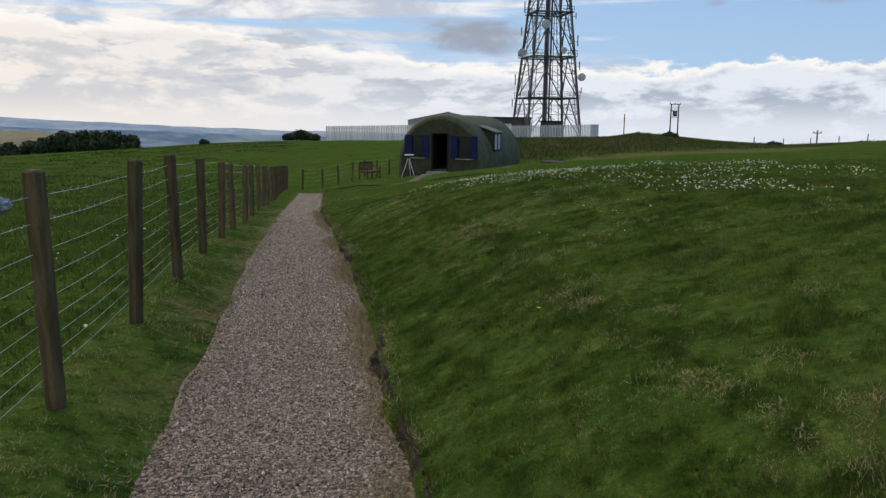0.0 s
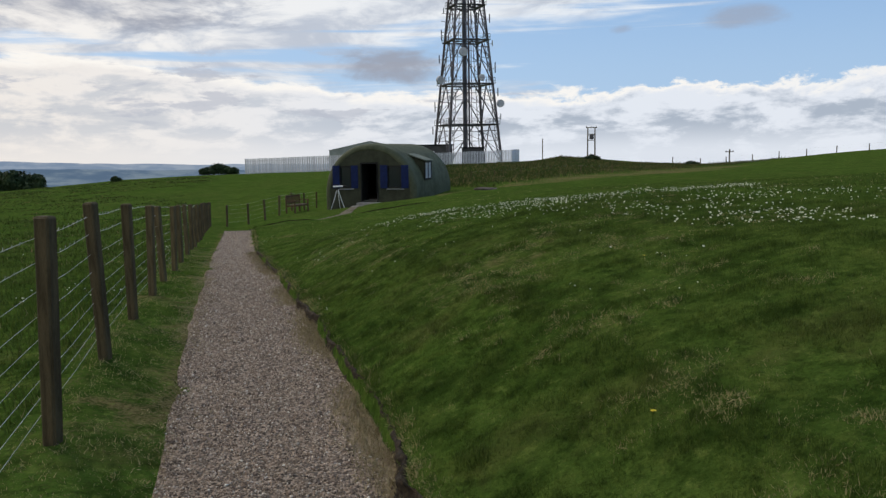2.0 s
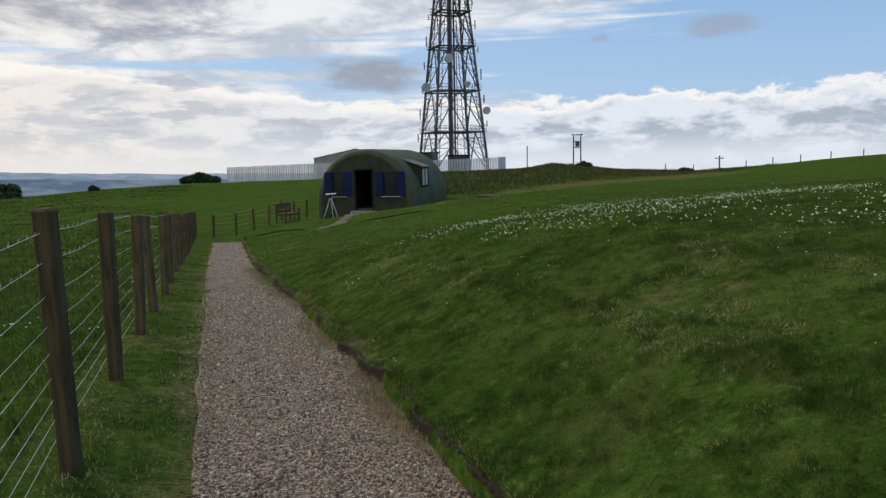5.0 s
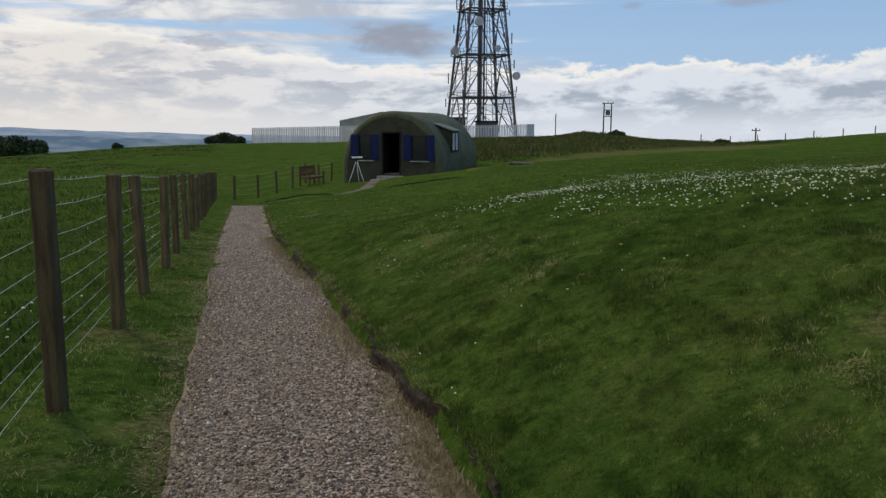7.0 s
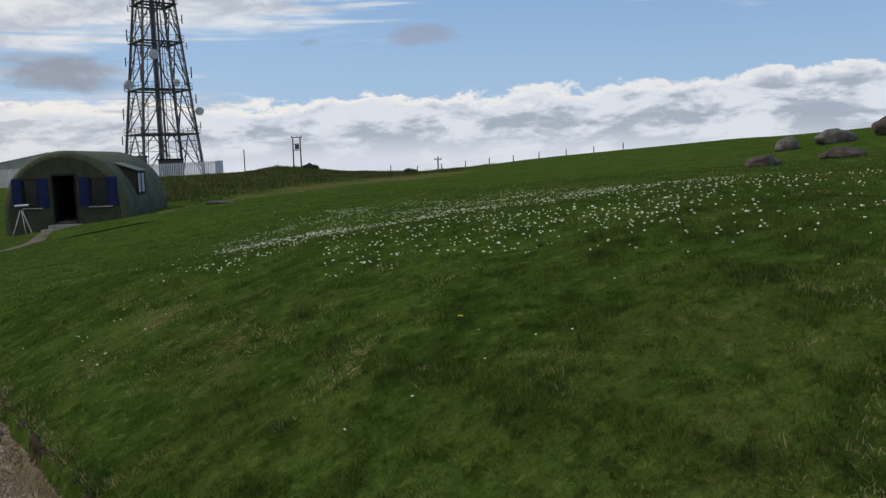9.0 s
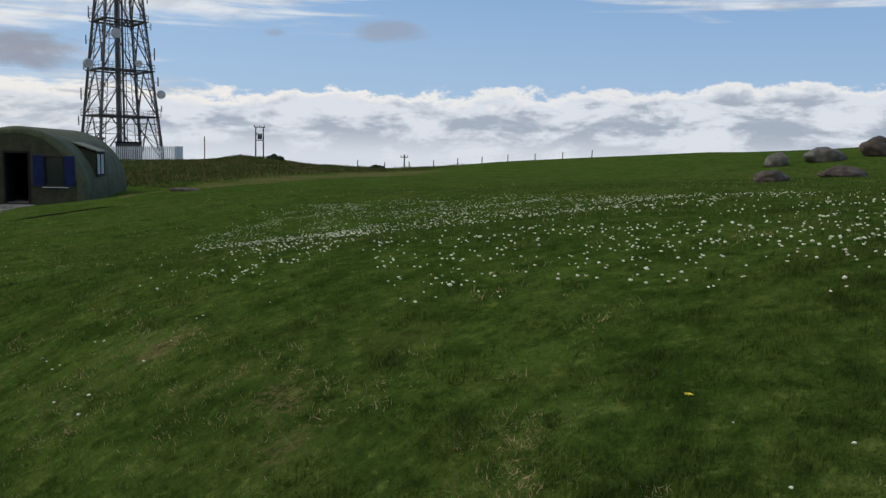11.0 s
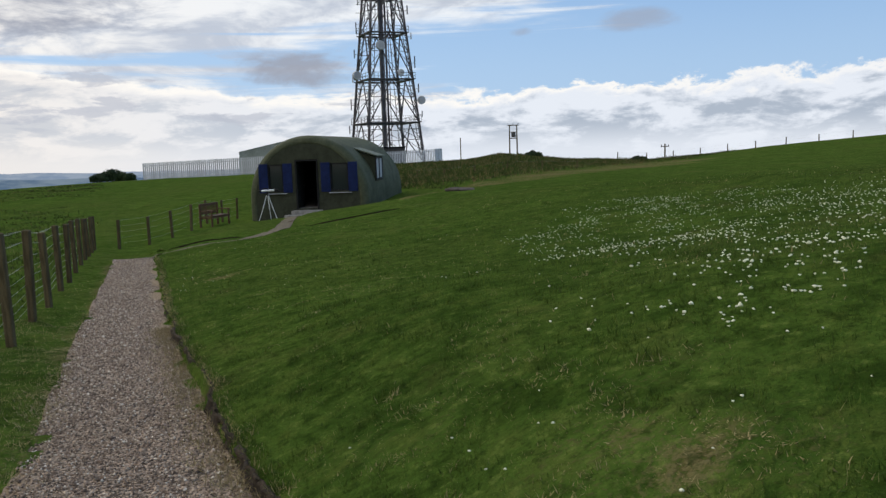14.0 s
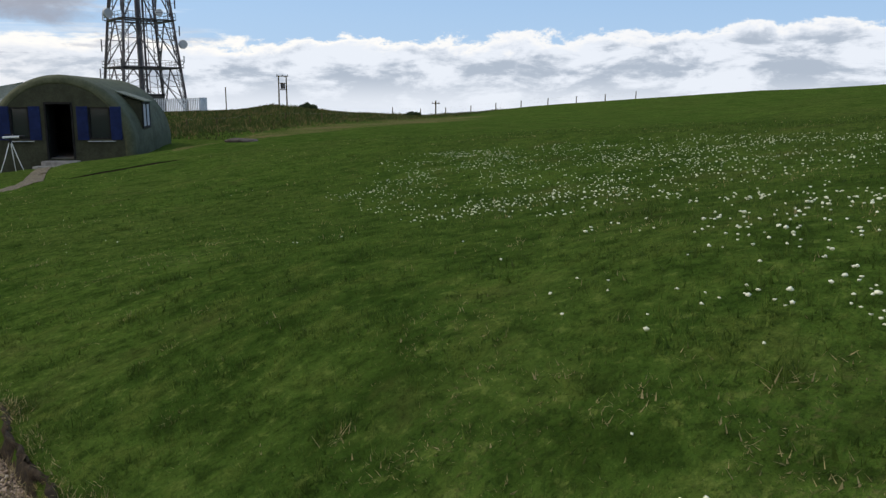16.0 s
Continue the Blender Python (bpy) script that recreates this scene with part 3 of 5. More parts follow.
def fence_run(label, pts, h, r, wires, group):
    """A post-and-wire fence through the given plan points: posts, plain wires, a barbed top wire, upright stays of the netting."""
    fence = empty("wire_fence", Matrix.Translation((pts[0][0], pts[0][1], land1(*pts[0]))), label, "fence", group)
    o = fence.matrix_world.translation
    made = None
    tops = []
    for i, (x, y) in enumerate(pts):
        z = land1(x, y)
        hh = (1 + 0.02 * math.sin(i * 5.1)) * float(np.interp(y, [3.9, 5.7, 7.5, 9.3, 15, 30], [1.08, 1.05, 1.02, 0.98, 0.96, 0.98]))
        if made is None:
            made = part("post", build_post(h, r), M["post"], fence)
            ob = made
        else:
            ob = new("post", made.data)
            ob.parent = fence
        ob.matrix_basis = Matrix.Translation(Vector((x, y, z)) - o) @ pose(0, 0, 0, 1.4 * math.sin(i * 3.7), 1.6 * math.sin(i * 2.3 + 1), 6 * math.sin(i * 7.7) - 9) @ Matrix.Diagonal((1, 1, hh, 1))
        tops.append(Vector((x, y, z)) - o)
    side = Vector((-0.048, 0, 0))
    for k, wz in enumerate(wires):
        bm = bmesh.new()
        for a, b in zip(tops, tops[1:]):
            p, q = a + side + Vector((0, 0, wz)), b + side + Vector((0, 0, wz))
            mid = (p + q) / 2 - Vector((0, 0, 0.012))
            rod(bm, p, mid, 0.0017, 4), rod(bm, mid, q, 0.0017, 4)
            if k < 2:                                   # barbs
                n = int((b - a).length / 0.15)
                for j in range(1, n):
                    c = p.lerp(q, j / n)
                    rod(bm, c - Vector((0.0, 0.007, 0.008)), c + Vector((0.0, 0.007, 0.008)), 0.0014, 3)
        part("barbed_wire" if k < 2 else "wire", bm, M["wire"], fence)
    return fence


post_y = [-0.1, 1.9, 3.87, 5.72, 7.55, 9.32, 11.28, 12.9, 15.15, 16.9, 19.2, 21.0, 23.0, 25.1] + [25.1 + 2.0 * i for i in range(1, 8)]
main_pts = [(fence_x(v) - 0.025, v) for v in post_y]
fence_run("brown square wooden posts with barbed wire beside the gravel path", main_pts, 1.13, 0.041,
          (1.07, 0.94, 0.79, 0.66, 0.54, 0.43, 0.33, 0.24, 0.15), "field fences")
# the cross fence behind the bench
cross = [(-7.2, 40.3), (-6.28, 40.9), (-5.6, 41.9), (-5.05, 43.4), (-4.75, 47.4), (-4.2, 49.3), (-3.6, 51.2)]
fence_run("short weathered posts of a wire fence behind the bench", cross, 1.05, 0.045, (1.0, 0.8, 0.6, 0.4, 0.2), "field fences")


# ---- the hut ----
HUT = pose(-0.31, 47.2, -1.62, 0, 0, -20)
R, SKIRT, LONG = 2.75, 0.72, 8.0


def arch(r, skirt, n=28, base=0.0):
    """Outline of the round-roofed shell: from one foot over the top to the other."""
    pts = [(-r, base)]
    for i in range(n + 1):
        a = math.pi - math.pi * i / n
        pts.append((r * math.cos(a), skirt + r * math.sin(a)))
    pts.append((r, base))
    return pts


def shell(bm, y0, y1, r, skirt, thick, ribs=0):
    outer, inner = arch(r, skirt, base=-0.3), arch(r - 0.26 - thick, skirt, base=-0.3)
    steps = max(1, ribs)
    rows = []
    stops = [(y0 + 0.34 * (1 - math.cos(a)), -0.26 * (1 - math.sin(a))) for a in np.linspace(0, math.pi / 2, 7)]
    stops += [(y0 + 0.34 + (y1 - y0 - 0.34) * k / steps, 0.004 * (1 if k % 2 else -1)) for k in range(1, steps + 1)]
    for yy, dr in stops:
        rows.append([bm.verts.new((x * (r + dr) / r, yy, z + (dr if z > skirt else 0))) for x, z in outer])
    for a, b in zip(rows, rows[1:]):
        for i in range(len(outer) - 1):
            bm.faces.new((a[i], a[i + 1], b[i + 1], b[i]))
    ins = [[bm.verts.new((x, yy, z)) for x, z in inner] for yy in (y0, y1)]
    for i in range(len(inner) - 1):
        bm.faces.new((ins[0][i + 1], ins[0][i], ins[1][i], ins[1][i + 1]))
        bm.faces.new((rows[0][i + 1], rows[0][i], ins[0][i], ins[0][i + 1]))
        bm.faces.new((rows[-1][i], rows[-1][i + 1], ins[1][i + 1], ins[1][i]))
    bmesh.ops.recalc_face_normals(bm, faces=bm.faces)
    return bm


def wall_with_holes(bm, holes, r, skirt, y, thick):
    """The flat end wall under the arch, built in columns so that openings go through it."""
    cuts = sorted({-r, r, *(c for h in holes for c in h[:2]), *np.linspace(-r, r, 25).tolist()})
    for a, b in zip(cuts, cuts[1:]):
        mid = (a + b) / 2
        hz = [h for h in holes if h[0] - 1e-6 <= a and b <= h[1] + 1e-6]
        spans, z = [], -0.3
        for h in sorted(hz, key=lambda q: q[2]):
            if h[2] > z:
                spans.append((z, h[2], False))
            z = h[3]
        spans.append((z, None, True))
        for z0, z1, top in spans:
            za = skirt + math.sqrt(max(0, r * r - a * a)) if top else z1
            zb = skirt + math.sqrt(max(0, r * r - b * b)) if top else z1
            f = [bm.verts.new(p) for p in ((a, y, z0), (b, y, z0), (b, y, zb), (a, y, za))]
            g = [bm.verts.new(p) for p in ((a, y + thick, z0), (b, y + thick, z0), (b, y + thick, zb), (a, y + thick, za))]
            bm.faces.new(f), bm.faces.new(g[::-1])
            for i in range(4):
                j = (i + 1) % 4
                bm.faces.new((f[j], f[i], g[i], g[j]))
    bmesh.ops.remove_doubles(bm, verts=bm.verts, dist=0.0005)
    return bm


def build_hut():
    hut = empty("nissen_hut", HUT, "round-roofed dark green hut with blue shutters and open door", "hut")
    part("roof_shell", shell(bmesh.new(), -0.05, LONG, R, SKIRT, 0.09, 40), M["hut"], hut, smooth=True)
    door = (-0.46, 0.46, 0.22, 2.33)
    wins = ((-1.80, -1.10, 0.98, 2.22), (1.08, 1.90, 0.98, 2.22))
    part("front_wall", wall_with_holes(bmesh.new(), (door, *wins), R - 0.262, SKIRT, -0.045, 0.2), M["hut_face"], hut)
    bm = bmesh.new()
    fa, fb = ([bm.verts.new((x, yy, z)) for x, z in arch(R - 0.1, SKIRT, base=-0.3)] for yy in (LONG - 0.25, LONG - 0.1))
    bm.faces.new(fa), bm.faces.new(fb[::-1])
    for i in range(len(fa)):
        j = (i + 1) % len(fa)
        bm.faces.new((fa[j], fa[i], fb[i], fb[j]))
    bmesh.ops.recalc_face_normals(bm, faces=bm.faces)
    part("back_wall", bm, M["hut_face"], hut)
    boxed("hut_floor", (0, LONG / 2, 0.12), (2 * R - 0.3, LONG - 0.6, 0.2), M["concrete"], hut, "dark concrete floor")
    # door frame and the door standing open inside
    f = part("door_frame", box(box(box(bmesh.new(), (-0.49, -0.03, 1.27), (0.07, 0.12, 2.16)), (0.49, -0.03, 1.27), (0.07, 0.12, 2.16)), (0, -0.03, 2.37), (1.05, 0.12, 0.08)), M["black"], hut, "black door frame")
    leaf = boxed("door_leaf", (-0.50, 0.62, 1.25), (0.05, 0.86, 2.0), M["black"], hut, "black door standing open inwards", 0.006)
    rodded("door_handle", (-0.46, 0.95, 1.22), (-0.40, 0.95, 1.22), 0.012, M["wire"], leaf)
    for x0, x1, z0, z1 in wins:
        w = boxed("window", ((x0 + x1) / 2, 0.05, (z0 + z1) / 2), (x1 - x0 - 0.12, 0.012, z1 - z0 - 0.12), GLASS, hut, "small dark window with a black frame")
        for zz in (z0 + 0.03, z1 - 0.03):
            boxed("window_frame", ((x0 + x1) / 2, 0.02, zz), (x1 - x0, 0.1, 0.06), M["black"], w)
        for xx in (x0 + 0.03, x1 - 0.03):
            boxed("window_frame", (xx, 0.02, (z0 + z1) / 2), (0.06, 0.1, z1 - z0 - 0.12), M["black"], w)
        boxed("window_sill", ((x0 + x1) / 2 + 0.05, -0.10, z0 - 0.075), (x1 - x0 + 0.2, 0.10, 0.025), M["dish"], w, "thin pale sill")
        for s, xs in ((-1, x0 - 0.215), (1, x1 + 0.215)):
            sh = boxed("shutter", (xs, -0.068, (z0 + z1) / 2), (0.42, 0.04, z1 - z0 + 0.06), M["blue"], hut, "blue painted shutter", 0.006)
            for zz in (z0 + 0.15, z1 - 0.15):
                boxed("batten", (xs, -0.098, zz), (0.36, 0.02, 0.09), M["blue"], sh)
    # dormer in the shell's side: thin pale roof, dark cheeks, a framed window looking sideways
    d0, d1, xo = 1.9, 3.35, 2.72
    prof = ((1.2, 2.9), (xo, 2.42), (xo, 1.30), (2.2, 1.25))
    bm = bmesh.new()
    cs, ce = ([bm.verts.new((x, yy, z)) for x, z in prof] for yy in (d0, d1))
    cs, ce = list(cs), list(ce)
    bm.faces.new(cs), bm.faces.new(ce[::-1])
    for i in range(4):
        j = (i + 1) % 4
        bm.faces.new((cs[j], cs[i], ce[i], ce[j]))
    bmesh.ops.recalc_face_normals(bm, faces=bm.faces)
    dm = part("dormer", bm, M["hut_face"], hut, "dormer with dark cheeks and thin pale roof")
    bm = bmesh.new()
    a = [bm.verts.new((x, yy, z + dz)) for yy in (d0 - 0.15, d1 + 0.1) for x, z in ((0.85, 3.12), (xo + 0.12, 2.43)) for dz in (0, 0.05)]
    for q in ((0, 1, 3, 2), (4, 6, 7, 5), (0, 4, 5, 1), (2, 3, 7, 6), (1, 5, 7, 3), (0, 2, 6, 4)):
        bm.faces.new([a[i] for i in q])
    bmesh.ops.recalc_face_normals(bm, faces=bm.faces)
    part("dormer_roof", bm, M["hut_roof"], dm)
    ym = (d0 + d1) / 2
    for c_, s in (((xo + 0.01, d0 + 0.04, 1.88), (0.05, 0.09, 1.06)), ((xo + 0.01, d1 - 0.04, 1.88), (0.05, 0.09, 1.06)), ((xo + 0.01, ym, 2.37), (0.05, d1 - d0 - 0.17, 0.08)),
                  ((xo + 0.01, ym, 1.39), (0.05, d1 - d0 - 0.17, 0.08)), ((xo + 0.01, ym, 1.88), (0.05, 0.06, 0.9))):
        boxed("window_frame", c_, s, M["black"], dm)
    # the sky's reflection in these panes is painted as opaque pale grey
    boxed("pane", (xo + 0.006, (d0 + ym) / 2 + 0.02, 1.88), (0.012, 0.54, 0.9), M["dish"], dm, "window pane with sky reflection painted pale grey")
    boxed("pane", (xo + 0.006, (d1 + ym) / 2 - 0.02, 1.88), (0.012, 0.54, 0.9), M["dish"], dm, "window pane with sky reflection painted pale grey")
    # doorstep of two slabs
    step = empty("doorstep", HUT @ pose(0, -0.45, 0.0), "worn grey concrete doorstep of two slabs", "step")
    boxed("slab", (0.05, 0.08, 0.05), (1.3, 0.6, 0.22), M["concrete"], step, "", 0.02)
    boxed("slab", (-0.05, -0.42, -0.10), (1.45, 0.5, 0.2), M["concrete"], step, "", 0.02)
    return hut


GLASS = material("dark_glass", lambda w: principled(w, (0.02, 0.025, 0.028), 0.08, 0, None, **{"Specular IOR Level": 0.6}))
build_hut()


# ---- mast ----
def build_mast():
    mast = empty("lattice_mast", pose(19.5, 157.8, -1.6, 0, 0, 11), "tall dark steel lattice radio mast with platforms and dishes", "mast")
    H, B, T = 46.0, 5.35, 1.4

    def half(z):
        return B + (T - B) * z / H

    def corner(i, z):
        h = half(z)
        return Vector((h * (1 if i in (0, 3) else -1), h * (1 if i < 2 else -1), z))

    levels = [0, 7.6, 15.3, 23.5, 30.0, 36.0, 41.0, 46.0]
    for i in range(4):
        rodded("leg", corner(i, 0), corner(i, H), 0.22, M["steel"], mast, n=8, r2=0.12)
    for a, b in zip(levels, levels[1:]):
        m = (a + b) / 2
        for i in range(4):
            j = (i + 1) % 4
            p, q, P, Q = corner(i, a), corner(j, a), corner(i, b), corner(j, b)
            top = (P + Q) / 2
            # inverted-V main bracing with secondary struts
            rodded("brace", p, top, 0.11, M["steel"], mast)
            rodded("brace", q, top, 0.11, M["steel"], mast)
            bm = bmesh.new()
            for s0, c0 in ((p, P), (q, Q)):
                for k in (0.3, 0.6, 0.85):
                    rod(bm, s0.lerp(top, k), s0.lerp(c0, k), 0.055, 5)
                for k0, k1 in ((0.3, 0.6), (0.6, 0.85), (0.0, 0.3)):
                    rod(bm, s0.lerp(top, k1), s0.lerp(c0, k0), 0.05, 5)
                n = 7
                off = Vector((0.0, 0.0, 0.0)) + (top - c0).normalized() * 0.75
                rod(bm, s0 + off, c0 + off, 0.06, 5)
                for k in range(n):
                    rod(bm, s0.lerp(c0, k / n) + off * (k % 2), s0.lerp(c0, (k + 1) / n) + off * (1 - k % 2), 0.035, 4)
            part("lattice", bm, M["steel"], mast)
            rodded("beam", P, Q, 0.14, M["steel"], mast)
    for z in levels[1:6]:
        h = half(z) + 0.35
        bm = bmesh.new()
        box(bm, (0, 0, z + 0.05), (2 * h, 0.9, 0.16)), box(bm, (0, h - 0.4, z + 0.062), (2 * h, 0.8, 0.16)), box(bm, (0, -h + 0.4, z + 0.064), (2 * h, 0.8, 0.16))
        box(bm, (h - 0.4, 0, z + 0.066), (0.8, 2 * h, 0.16)), box(bm, (-h + 0.4, 0, z + 0.068), (0.8, 2 * h, 0.16))
        part("platform", bm, M["steel"], mast)
        bm = bmesh.new()
        for s in (-1, 1):
            for zz in (0.6, 1.15):
                rod(bm, (-h, s * h, z + zz), (h, s * h, z + zz), 0.035, 4), rod(bm, (s * h, -h, z + zz), (s * h, h, z + zz), 0.035, 4)
            for k in np.linspace(-h, h, 6):
                rod(bm, (k, s * h, z), (k, s * h, z + 1.15), 0.035, 4), rod(bm, (s * h, k, z), (s * h, k, z + 1.15), 0.035, 4)
        part("railing", bm, M["steel"], mast)
    boxed("cable_duct", (-0.35, 0, H / 2), (0.62, 0.6, H), M["steel"], mast)
    boxed("cable_duct", (0.62, 0.2, H / 2), (0.28, 0.3, H), M["steel"], mast)
    for x in (0.05, 0.95):
        rodded("cable", (x, -0.3, 0), (x, -0.3, H), 0.07, M["steel"], mast)

    def dish(x, y, z, r, turn):
        m = pose(x, y, z, 90, 0, turn)
        bm = bmesh.new()
        bmesh.ops.create_cone(bm, cap_ends=True, segments=24, radius1=r, radius2=r * 0.92, depth=0.45, matrix=m)
        d = part("dish", bm, M["dish"], mast, "round grey microwave dish")
        rodded("dish_arm", (x, y + 0.2, z), (x * 0.8, y + 0.9, z), 0.07, M["steel"], d)

    dish(-5.9, -2.4, 16.0, 0.82, 10), dish(5.6, -4.0, 11.6, 0.75, -8), dish(-1.7, -3.6, 21.2, 0.85, 0), dish(1.9, -3.8, 16.5, 0.6, -5)
    dish(-4.2, -2.6, 33.0, 0.5, 12), dish(3.7, -2.8, 34.5, 0.45, -12)
    # panel aerials on the legs
    for k in range(34):
        i = k % 4
        z = 5.0 + 1.15 * k
        c = corner(i, z) * 1.0
        out = Vector((c.x, c.y, 0)).normalized() * 0.75
        bm = bmesh.new()
        box(bm, c + out + Vector((0, 0, 0.6)), (0.16, 0.16, 1.1 + 0.9 * ((k * 7) % 3) / 2))
        ae = part("aerial", bm, M["steel"] if k % 3 else M["dish"], mast)
        rodded("bracket", c + Vector((0, 0, 0.5)), c + out + Vector((0, 0, 0.5)), 0.04, M["steel"], ae)
    for z, x, ln in ((27.0, -5.2, 1.8), (28.5, -5.0, 1.6), (25.0, -5.3, 1.5)):
        rodded("yagi", (x, -1.0, z), (x + ln, -1.0, z), 0.04, M["steel"], mast)


build_mast()


# ---- palisade round the mast, and the low buildings in it ----
def palisade(a, b, h, gap=0.30):
    a, b = Vector((*a, land1(*a) - 0.05)), Vector((*b, land1(*b) - 0.05))
    n = int((b - a).length / gap)
    fence = empty("palisade_fence", Matrix.Translation(a), "pale galvanised steel palisade fence round the mast", "fence", "palisade")
    d = b - a
    turn = math.degrees(math.atan2(d.y, d.x))
    shared = None
    pales = bmesh.new()
    for i in range(n + 1):
        p = d * (i / n)
        if i < 120:
            if shared is None:
                bm = bmesh.new()
                vs = [bm.verts.new(q) for q in ((-0.095, 0, 0), (0.095, 0, 0), (0.095, 0, h - 0.1), (0, 0, h), (-0.095, 0, h - 0.1))]
                face = bm.faces.new(vs)
                r = bmesh.ops.extrude_face_region(bm, geom=[face])
                bmesh.ops.translate(bm, vec=(0, 0.03, 0), verts=[v for v in r["geom"] if isinstance(v, bmesh.types.BMVert)])
                bmesh.ops.recalc_face_normals(bm, faces=bm.faces)
                ob = part("pale", bm, M["palisade"], fence)
                shared = ob.data
            else:
                ob = new("pale", shared)
                ob.parent = fence
            ob.matrix_basis = Matrix.Translation(p) @ pose(0, 0, 0, 0, 0, turn)
        else:
            box(pales, p + Vector((0, 0, h / 2)), (0.17, 0.03, h))
    if len(pales.verts):
        tagged(part("pales", pales, M["palisade"], fence), kind="stuff")
    else:
        pales.free()
    for zz in (0.35, h - 0.45):
        rodded("rail", (0, 0.06, zz), d + Vector((0, 0.06, zz)), 0.045, M["palisade"], fence, n=4)


palisade((-17.63, 119.2), (9.0, 112.0), 2.30, 0.26)
palisade((6.0, 150.5), (27.3, 152.0), 2.60)
palisade((27.3, 152.0), (30.0, 158.4), 2.60, 0.26)


def low_building(label, x, y, w, d, h, z, mat):
    b = empty("equipment_building", pose(x, y, z), label, "building", "mast buildings")
    boxed("wall", (0, 0, h / 2 - 0.5), (w, d, h + 1), mat, b, "", 0.03)
    boxed("roof", (0, 0, h + 0.12), (w + 0.5, d + 0.5, 0.24), M["black"], b, "dark flat roof", 0.02)
    boxed("door", (w * 0.25, -d / 2 - 0.03, 1.0), (0.95, 0.06, 2.0), M["black"], b)


low_building("low dark flat-roofed equipment building beside the mast", 12.0, 157.5, 8.6, 5.0, 3.5, -1.4, M["dark_wall"])
low_building("small grey flat-roofed cabin at the mast's foot", 20.2, 155.6, 3.6, 2.4, 3.0, -1.5, M["dark_wall"])


# ---- poles ----
def h_pole():
    p = empty("transformer_pole", pose(52.2, 184.7, -2.2, 0, 0, -12), "pair of wooden poles with a crossarm and grey transformer", "pole")
    for x in (-0.85, 0.85):
        rodded("pole", (x, 0, -0.5), (x * 0.96, 0, 8.2), 0.17, M["post"], p, n=8, r2=0.13)
    boxed("crossarm", (0, 0, 8.1), (2.5, 0.16, 0.2), M["post"], p)
    boxed("crossarm", (0, 0, 6.6), (1.9, 0.14, 0.16), M["post"], p)
    boxed("crossarm", (0, 0, 5.2), (1.9, 0.14, 0.16), M["post"], p)
    boxed("transformer", (0.05, -0.1, 5.95), (0.95, 0.7, 1.1), M["steel"], p, "grey transformer box", 0.05)
    for x in (-1.1, 0, 1.1):
        rodded("insulator", (x, 0, 8.2), (x, 0, 8.5), 0.06, M["steel"], p)


h_pole()
sp = empty("single_pole", pose(50.2, 227.2, -2.0), "thin single wooden pole standing on the ridge", "pole")
rodded("shaft", (0, 0, -1), (0, 0, 6.0), 0.14, M["post"], sp, n=8)
tp = empty("telegraph_pole", pose(54.7, 118.7, -1.9), "small wooden telegraph pole with a crossarm", "pole")
rodded("shaft", (0, 0, -1), (0, 0, 2.75), 0.11, M["post"], tp, n=8)
boxed("crossarm", (0, 0, 2.35), (1.3, 0.1, 0.12), M["post"], tp)
for x in (-0.55, 0.55):
    rodded("insulator", (x, 0, 2.4), (x, 0, 2.6), 0.05, M["steel"], tp)


# pale shed beyond the hut, in front of the mast compound
def build_shed():
    x, y = 0.3, 121.0
    s = empty("shed", pose(x, y, land1(x, y) - 0.1), "pale grey-green sheeted shed with a low gable roof", "shed")
    w, dp, e, r = 6.0, 9.0, 3.0, 4.25
    bm = bmesh.new()
    prof = ((-w, -0.6), (w, -0.6), (w, e), (0, r), (-w, e))
    fa, fb = [bm.verts.new((px, 0, pz)) for px, pz in prof], [bm.verts.new((px, dp, pz)) for px, pz in prof]
    bm.faces.new(fa), bm.faces.new(fb[::-1])
    for i in range(5):
        j = (i + 1) % 5
        bm.faces.new((fa[j], fa[i], fb[i], fb[j]))
    bmesh.ops.recalc_face_normals(bm, faces=bm.faces)
    part("wall", bm, M["shed"], s)
    for sg in (-1, 1):
        bm = bmesh.new()
        q = [bm.verts.new((px, py, pz + dz)) for py in (-0.05, dp + 0.05) for px, pz in ((0, r + 0.02), (sg * (w + 0.06), e - 0.02)) for dz in (0.01, 0.1)]
        for k in ((0, 1, 3, 2), (4, 6, 7, 5), (0, 4, 5, 1), (2, 3, 7, 6), (1, 5, 7, 3), (0, 2, 6, 4)):
            bm.faces.new([q[i] for i in k])
        bmesh.ops.recalc_face_normals(bm, faces=bm.faces)
        part("roof", bm, M["shed"], s)


build_shed()


